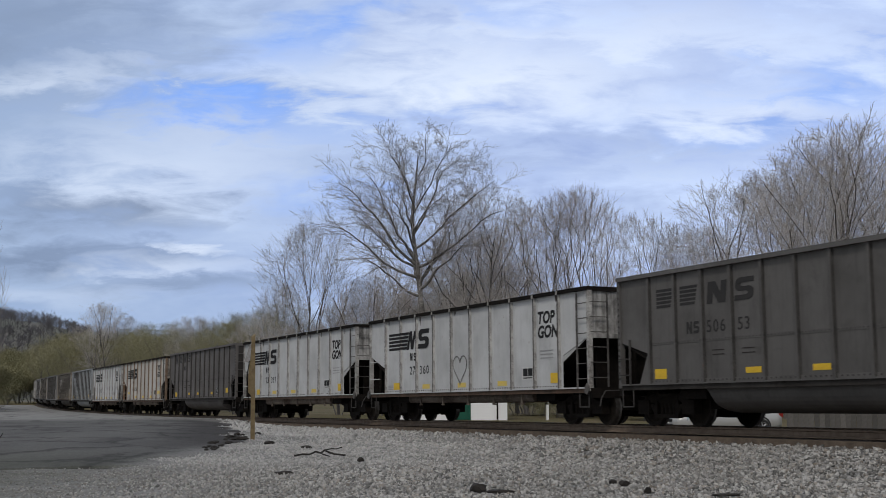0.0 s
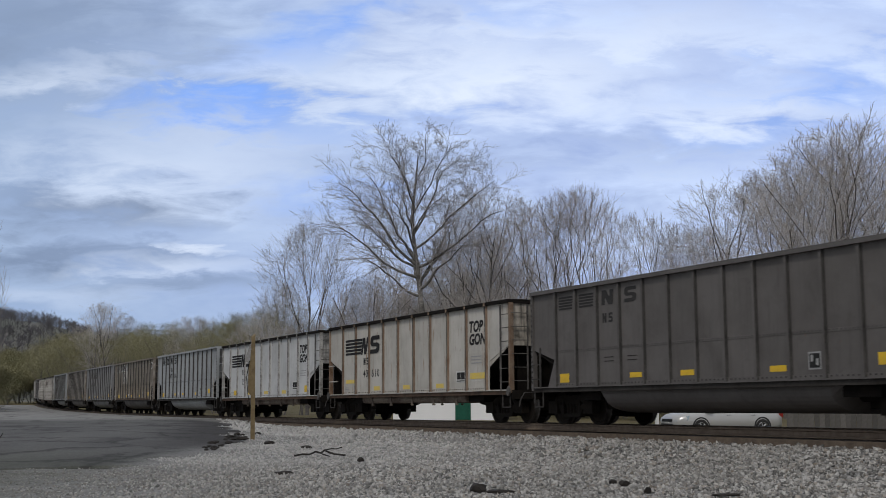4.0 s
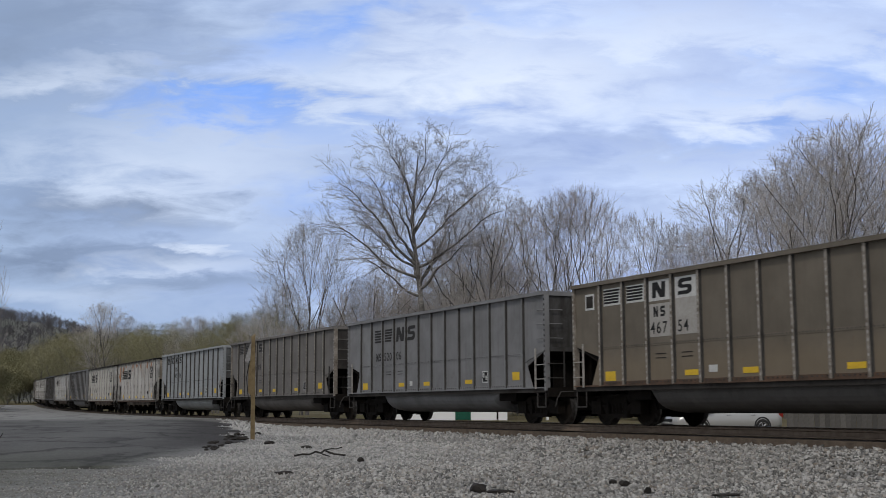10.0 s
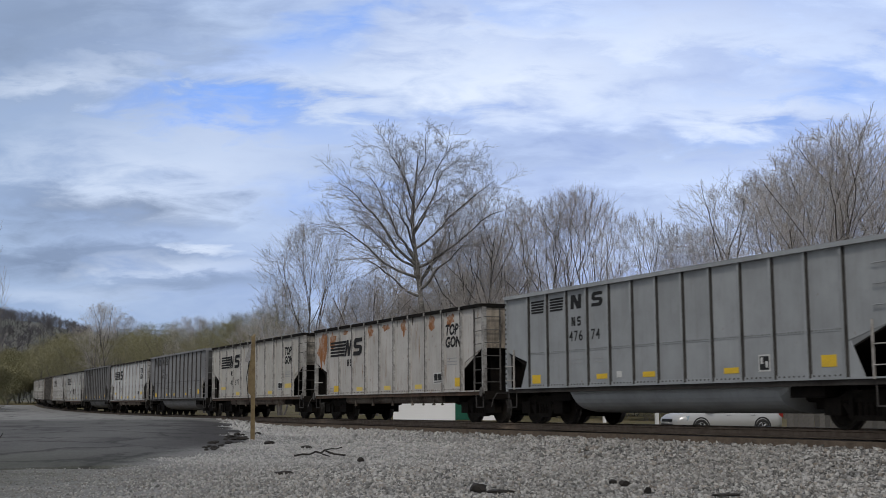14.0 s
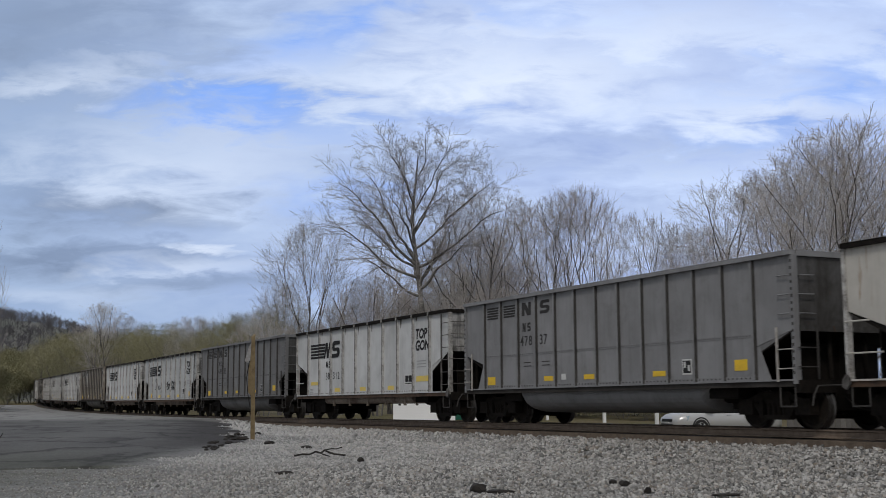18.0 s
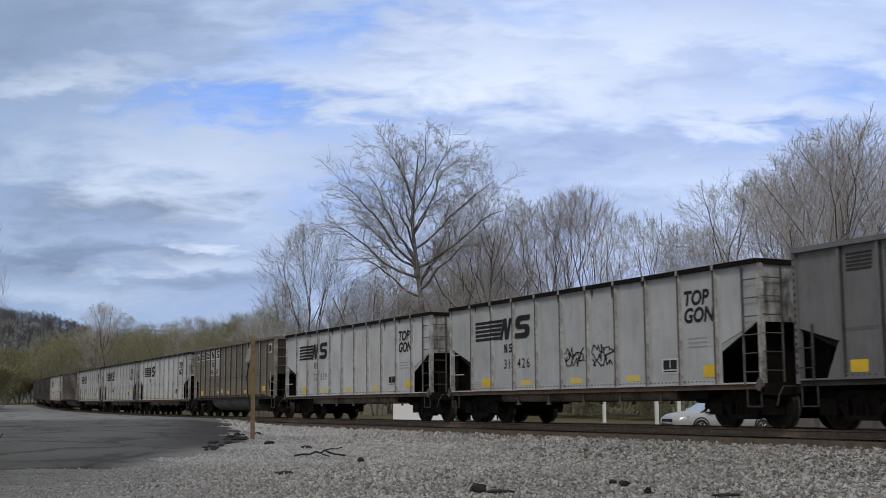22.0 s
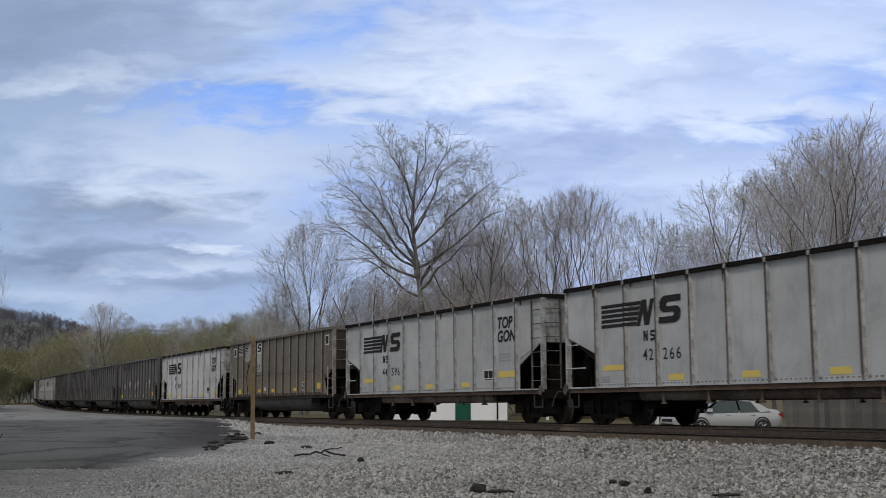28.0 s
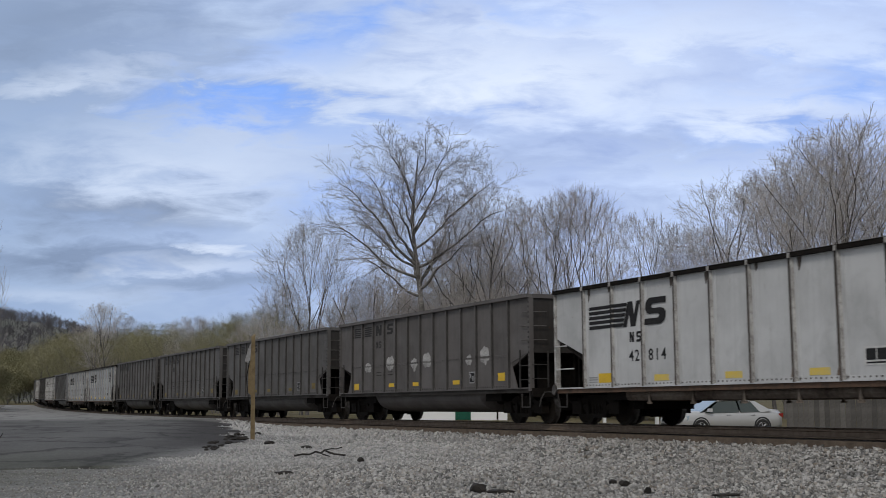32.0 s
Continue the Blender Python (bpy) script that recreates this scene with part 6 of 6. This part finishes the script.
    part("windscreen", Geo().hexa([(1.3, -0.72, 0.94), (1.34, -0.72, 0.94), (1.34, 0.72, 0.94), (1.3, 0.72, 0.94), (0.52, -0.6, 1.40), (0.56, -0.6, 1.41), (0.56, 0.6, 1.41), (0.52, 0.6, 1.40)]), screen, car)
    part("rear_window", Geo().hexa([(-1.8, -0.68, 1.02), (-1.76, -0.68, 1.0), (-1.76, 0.68, 1.0), (-1.8, 0.68, 1.02), (-1.08, -0.6, 1.39), (-1.04, -0.6, 1.38), (-1.04, 0.6, 1.38), (-1.08, 0.6, 1.39)]), glass, car)
    part("grille", Geo().box(2.36, 2.48, -0.45, 0.45, 0.55, 0.66).box(2.36, 2.475, -0.52, 0.52, 0.34, 0.47), dark, car)
    part("plate_bar", Geo().box(2.46, 2.49, -0.18, 0.18, 0.475, 0.545), M["letterwhite"], car)


build_sedan()

# ---------------------------------------------------------------- litter on the gravel
def crumpled(seed, lx, ly, lz):
    """A torn, folded scrap."""
    rnd = random.Random(seed)
    bm = bmesh.new()
    bmesh.ops.create_icosphere(bm, subdivisions=2, radius=1)
    for v in bm.verts:
        k = 1 + 0.35 * noise.noise(v.co * 2.1 + Vector((seed, 0, 0))) + rnd.uniform(-0.12, 0.12)
        v.co = Vector((v.co.x * lx * k, v.co.y * ly * k, max(v.co.z, -0.4) * lz * k))
    me = bpy.data.meshes.new("scrap")
    bm.to_mesh(me)
    bm.free()
    return me


for i, (px, d, lx, ly, lz, turn) in enumerate(((506, 21.6, 0.16, 0.10, 0.045, 0), (640, 25.6, 0.07, 0.07, 0.07, 10), (845, 18.0, 0.13, 0.10, 0.09, -20), (882, 17.7, 0.22, 0.06, 0.04, 5), (1080, 19.3, 0.08, 0.05, 0.05, 30),
                                               (1100, 18.9, 0.10, 0.03, 0.06, 25), (1278, 17.1, 0.22, 0.05, 0.025, 0), (430, 37.0, 0.22, 0.12, 0.08, 0), (412, 38.0, 0.16, 0.1, 0.06, 30), (480, 34.0, 0.14, 0.08, 0.07, 0), (545, 31.5, 0.15, 0.06, 0.05, 0), (1140, 17.6, 0.1, 0.03, 0.06, 50))):
    x, y, z = set_down(px, d)
    single("scrap", crumpled(i, lx, ly, lz), M["black"], "torn black rubber scrap lying on the gravel", "scrap", pose(x, y, z + lz * 0.3 + 0.03, 0, 0, turn), "scraps on the gravel")
rnd = random.Random(12)
for i in range(26):                       # broken tar along the road's end
    f = rnd.random()
    x, y, z = set_down(372 + 85 * f + rnd.uniform(-12, 14), 29.5 + 13.5 * f ** 0.7 + rnd.uniform(-2.5, 2.5))
    k = rnd.uniform(0.05, 0.13)
    single("tar_lump", crumpled(100 + i, k, k * rnd.uniform(0.5, 0.9), k * 0.5), M["black"], "broken lump of black tar beside the road's edge", "tar lump", pose(x, y, z + k * 0.15 + 0.02, 0, 0, rnd.uniform(0, 180)), "tar lumps at the road's edge")
x, y, z = set_down(575, 27.2)
branch = thing("fallen_branch", pose(x, y, z + 0.05), "dry dark broken branch lying on the gravel", "branch")
part("limb", bar([(-0.62, -0.22, 0.02), (-0.45, -0.13, 0.05), (-0.3, -0.06, 0.04), (-0.18, 0.04, 0.10), (-0.06, 0.01, 0.07), (0.02, 0.06, 0.13), (0.10, -0.06, 0.10), (0.26, -0.09, 0.05), (0.50, -0.12, 0.03)], 0.022), M["black"], branch)
part("side_shoot", bar([(0.02, 0.06, 0.13), (0.16, 0.10, 0.16), (0.27, 0.17, 0.15), (0.40, 0.20, 0.19)], 0.013), M["black"], branch)
part("side_shoot", bar([(-0.06, 0.01, 0.07), (0.0, -0.16, 0.05), (0.1, -0.24, 0.03), (0.17, -0.4, 0.02)], 0.014), M["black"], branch)

# ---------------------------------------------------------------- loose ballast stones
def stones():
    rng = np.random.default_rng(7)
    pts = []
    for y0, y1, per in ((15.0, 20.0, 330), (20.0, 26.0, 270), (26.0, 34.0, 140), (34.0, 46.0, 50), (46.0, 62.0, 18)):
        w = y1 * 0.40
        n = int((y1 - y0) * 2 * w * per)
        x, y = rng.uniform(-w, w, n), rng.uniform(y0, y1, n)
        keep = np.abs(x) < 0.395 * y
        for a, b in zip(x[keep], y[keep]):
            s, m = to_line(a, b)
            rp = road_part(a, b)
            if b < 15.2 or (rp > 0.1 and rng.random() < 1 - (1 - rp) ** 2.5 - 0.12 * smooth(25, 20, b) * smooth(0.46, 0.6, 0.5 + 0.5 * noise.noise(Vector((a * 0.4, b * 1.1, 9))))):
                continue
            if m > -1.38 and (m > -1.12 or abs((s + 1.0) % 0.53 - 0.265) > 0.13):      # the ties and the packed dirt between them lie bare
                continue
            thin = 1.0
            if m < -6:
                thin = 0.55 + 0.45 * smooth(0.38, 0.52, 0.5 + 0.5 * noise.noise(Vector((a * 0.35, b * 0.35, 5))))
            if a < -2.5 and b < 25:                       # sparse fine grit before the tar
                thin *= 1 - 0.6 * smooth(-2.5, -6.0, a) * smooth(25.0, 22.5, b)
            if rng.random() > thin:
                continue
            pts.append((a, b, grade(s) - 0.355 if m > -1.38 else lie(a, b), m, (b / 20) ** 0.35))
    p = np.array(pts)
    n = len(p)
    r = rng.uniform(0.015, 0.042, n) * p[:, 4] ** 1.4 * np.where(p[:, 3] > -6, 1.12, 0.45 + 0.55 * np.clip((p[:, 0] + 7.0) / 6.0, 0, 1))
    cube = np.array([(-1, -1, -1), (1, -1, -1), (1, 1, -1), (-1, 1, -1), (-1, -1, 1), (1, -1, 1), (1, 1, 1), (-1, 1, 1)], float) * 0.62
    v = cube[None] * rng.uniform(0.55, 1.25, (n, 8, 1)) + rng.normal(0, 0.16, (n, 8, 3))
    v *= rng.uniform(0.42, 1.5, (n, 1, 3))
    q = rng.normal(size=(n, 4)); q /= np.linalg.norm(q, axis=1)[:, None]
    w_, x_, y_, z_ = q.T
    rot = np.stack([np.stack([1 - 2 * (y_ * y_ + z_ * z_), 2 * (x_ * y_ - z_ * w_), 2 * (x_ * z_ + y_ * w_)], 1),
                    np.stack([2 * (x_ * y_ + z_ * w_), 1 - 2 * (x_ * x_ + z_ * z_), 2 * (y_ * z_ - x_ * w_)], 1),
                    np.stack([2 * (x_ * z_ - y_ * w_), 2 * (y_ * z_ + x_ * w_), 1 - 2 * (x_ * x_ + y_ * y_)], 1)], 1)
    v = np.einsum("nij,nkj->nki", rot, v) * r[:, None, None]
    v += np.stack([p[:, 0], p[:, 1], p[:, 2] + r * 0.35], 1)[:, None, :]
    faces = np.array([(3, 2, 1, 0), (4, 5, 6, 7), (0, 1, 5, 4), (1, 2, 6, 5), (2, 3, 7, 6), (3, 0, 4, 7)])
    f = (faces[None] + (np.arange(n) * 8)[:, None, None]).reshape(-1, 4)
    N = Nodes("ballast_stone")
    ri = N.add("NewGeometry").outputs["Random Per Island"]
    co = N.coords()
    col = N.mix(N.ramp(ri, 0.0, 1.0), (0.075, 0.073, 0.070), (0.49, 0.477, 0.453))
    tint = N.add("TexWhiteNoise", noise_dimensions="1D")
    N.put(tint.inputs["W"], ri)
    col = N.mix(N.ramp(tint.outputs[0], 0.75, 1.0, 0.0, 0.5), col, (0.30, 0.24, 0.18))
    col = N.mix(N.ramp(N.noise(0.5, 4, vec=co), 0.42, 0.7, 0.0, 0.45), col, (0.20, 0.193, 0.18))
    sep = N.add("SeparateXYZ")
    N.put(sep.inputs[0], co)
    dusty = N.ramp(N.math("ADD", sep.outputs[0], N.math("MULTIPLY", N.noise(0.4, 4, vec=co), 4.0)), 6.0, -4.0, 0.0, 0.6)
    dusty = N.math("MULTIPLY", dusty, N.ramp(sep.outputs[1], 22.0, 26.0, 0.25, 1.0))   # dust blown off the road
    col = N.mix(dusty, col, (0.53, 0.525, 0.515))
    damp = N.math("MULTIPLY", N.ramp(sep.outputs[0], -4.5, -9.0), N.ramp(sep.outputs[1], 26.0, 22.0))
    col = N.mix(N.math("MULTIPLY", damp, N.ramp(N.noise(0.9, 5, 0.6, vec=co), 0.3, 0.6, 0.4, 0.85)), col, (0.10, 0.105, 0.085))
    mat = N.done(col, 0.92, 0, N.bump(N.noise(90, 3, vec=co), 0.5, 0.006), 0.2)
    ob = dress(new("ballast", raw_mesh("ballast", v.reshape(-1, 3), f, False)), mat)
    tagged(ob, "loose angular pale grey ballast stones", "gravel", kind="stuff")


stones()

# ---------------------------------------------------------------- a wasp that crosses before the lens
def sight(px, py, d):
    """A place d metres off on a line of sight."""
    u, w, c, s = (px - 784) / 2140, (441 - py) / 2140, math.cos(radians(TILT)), math.sin(radians(TILT))
    return EYE[0] + u * d, EYE[1] + (c - w * s) * d, EYE[2] + (s + w * c) * d


WASP = thing("wasp", pose(3, 3, LOW + 0.02), "small dark flying wasp with clear wings in the air", "insect")
blk = plain("dark_insect", (0.03, 0.02, 0.015), (0.06, 0.03, 0.015), 90, 0.5, bump=0)
part("body", Geo().lathe([(-0.014, 0.0005), (-0.010, 0.003), (-0.004, 0.0028), (0.0, 0.001), (0.003, 0.003), (0.008, 0.003), (0.010, 0.0012), (0.012, 0.0022), (0.0145, 0.0005)], "x", (0, 0, 0), 8), blk, WASP, smooth_faces=True)
wing_m = plain("clear_wing", (0.55, 0.56, 0.6), (0.4, 0.4, 0.42), 60, 0.3, bump=0)
for sd in (-1, 1):
    part("wing", Geo().prism([(0.005, 0), (0.0, sd * 0.012), (-0.006, sd * 0.016), (-0.009, sd * 0.012), (-0.004, sd * 0.002)], "z", 0.003, 0.0034), wing_m, WASP, at=pose(0, 0, 0, sd * 35, 0, 0))
    part("leg", bar([(0.004, sd * 0.002, -0.002), (0.002, sd * 0.006, -0.006), (-0.004, sd * 0.005, -0.011)], 0.0006, 4), blk, WASP)
WASP_WAY = [(0.0, 3.0, 3.0, LOW + 0.02), (5.0, 3.0, 3.0, LOW + 0.02), (5.5, *sight(1640, 500, 4.0)), (5.6, *sight(1290, 395, 3.2)), (5.7, *sight(940, 290, 2.6)), (5.8, *sight(588, 188, 2.2)), (5.9, *sight(315, 35, 2.0)), (6.0, *sight(60, -130, 2.0)),
            (6.2, -1.6, 1.8, 1.9), (9.2, -2.6, 3.0, 1.6), (9.4, *sight(-60, 330, 5.0)), (9.5, *sight(402, 191, 5.0)), (9.6, *sight(554, 131, 4.6)), (9.7, *sight(734, 62, 4.0)), (9.8, *sight(930, -40, 3.6)), (10.2, 3.0, 2.0, 1.0), (11.0, 3.4, 0.5, LOW + 0.03), (32.0, 3.4, 0.5, LOW + 0.03)]
# ---------------------------------------------------------------- ties of the track, piece by piece
random.seed(5)
single("crib_fill", sweep([(-1.24, -0.40), (1.24, -0.40), (1.24, -0.215), (-1.24, -0.215)], -30, 260, 4.0), plain("packed_brown_dirt", (0.15, 0.115, 0.085), (0.075, 0.058, 0.045), 5, 0.95, bump=0.6), "packed brown dirt and fines between the ties", "dirt", kind="structure")
TIE = tie_geo().mesh("tie")
near = [s for s in np.arange(-1.0, 150.0, 0.53)]
track_bed = tagged(new("track_bed"), "dark creosoted wooden ties under the rails", "railway track", kind="structure")
for s in near:
    x, y, th = line(s)
    part("tie", TIE, M["tie"], track_bed, at=pose(x, y, grade(s) - 0.0, 0, 0, math.degrees(-th)) @ pose(0, random.uniform(-0.03, 0.03), random.uniform(-0.012, 0.006), 0, 0, 90 + random.uniform(-1, 1)))

# ---------------------------------------------------------------- what moves
def car_pose(s):
    """A car on the line: its two trucks follow the rails."""
    ax, ay, _ = line(s - 6.17)
    bx, by, _ = line(s + 6.17)
    az, bz = grade(s - 6.17), grade(s + 6.17)
    fwd = Vector((ax - bx, ay - by, az - bz)).normalized()
    left = Vector((0, 0, 1)).cross(fwd).normalized()
    up = fwd.cross(left)
    m = Matrix((fwd, left, up)).transposed().to_4x4()
    m.translation = ((ax + bx) / 2, (ay + by) / 2, (az + bz) / 2)
    return m


def motions():
    for k, car in enumerate(CARS):
        walk(car, [(t, car_pose(START + SPACING * k + (SLACK[k] if k < len(SLACK) else 0.0) - run(t))) for t in range(33)])
    walk(WHEELS[0], [(i / 30, Matrix.Rotation(run(i / 30) / 0.457, 4, "Y")) for i in range(961)])
    turning = WHEELS[0].animation_data
    for ws in WHEELS[1:]:
        ws.rotation_mode = "QUATERNION"
        ws.animation_data_create()
        ws.animation_data.action = turning.action
        ws.animation_data.action_slot = turning.action_slot
    walk(SKY, [(0, pose(0, 0, 0, 0, 0, 0.55)), (32, pose(0, 0, 0, 0, 0, -0.55))])

    walk(WASP, [(t, pose(x, y, zz, 15, 20, 160 if t < 8 else 20)) for t, x, y, zz in WASP_WAY[:10]] + [(t, pose(x, y, zz, 15, 20, 80 if t < 9.3 else 20)) for t, x, y, zz in WASP_WAY[10:]])


motions()
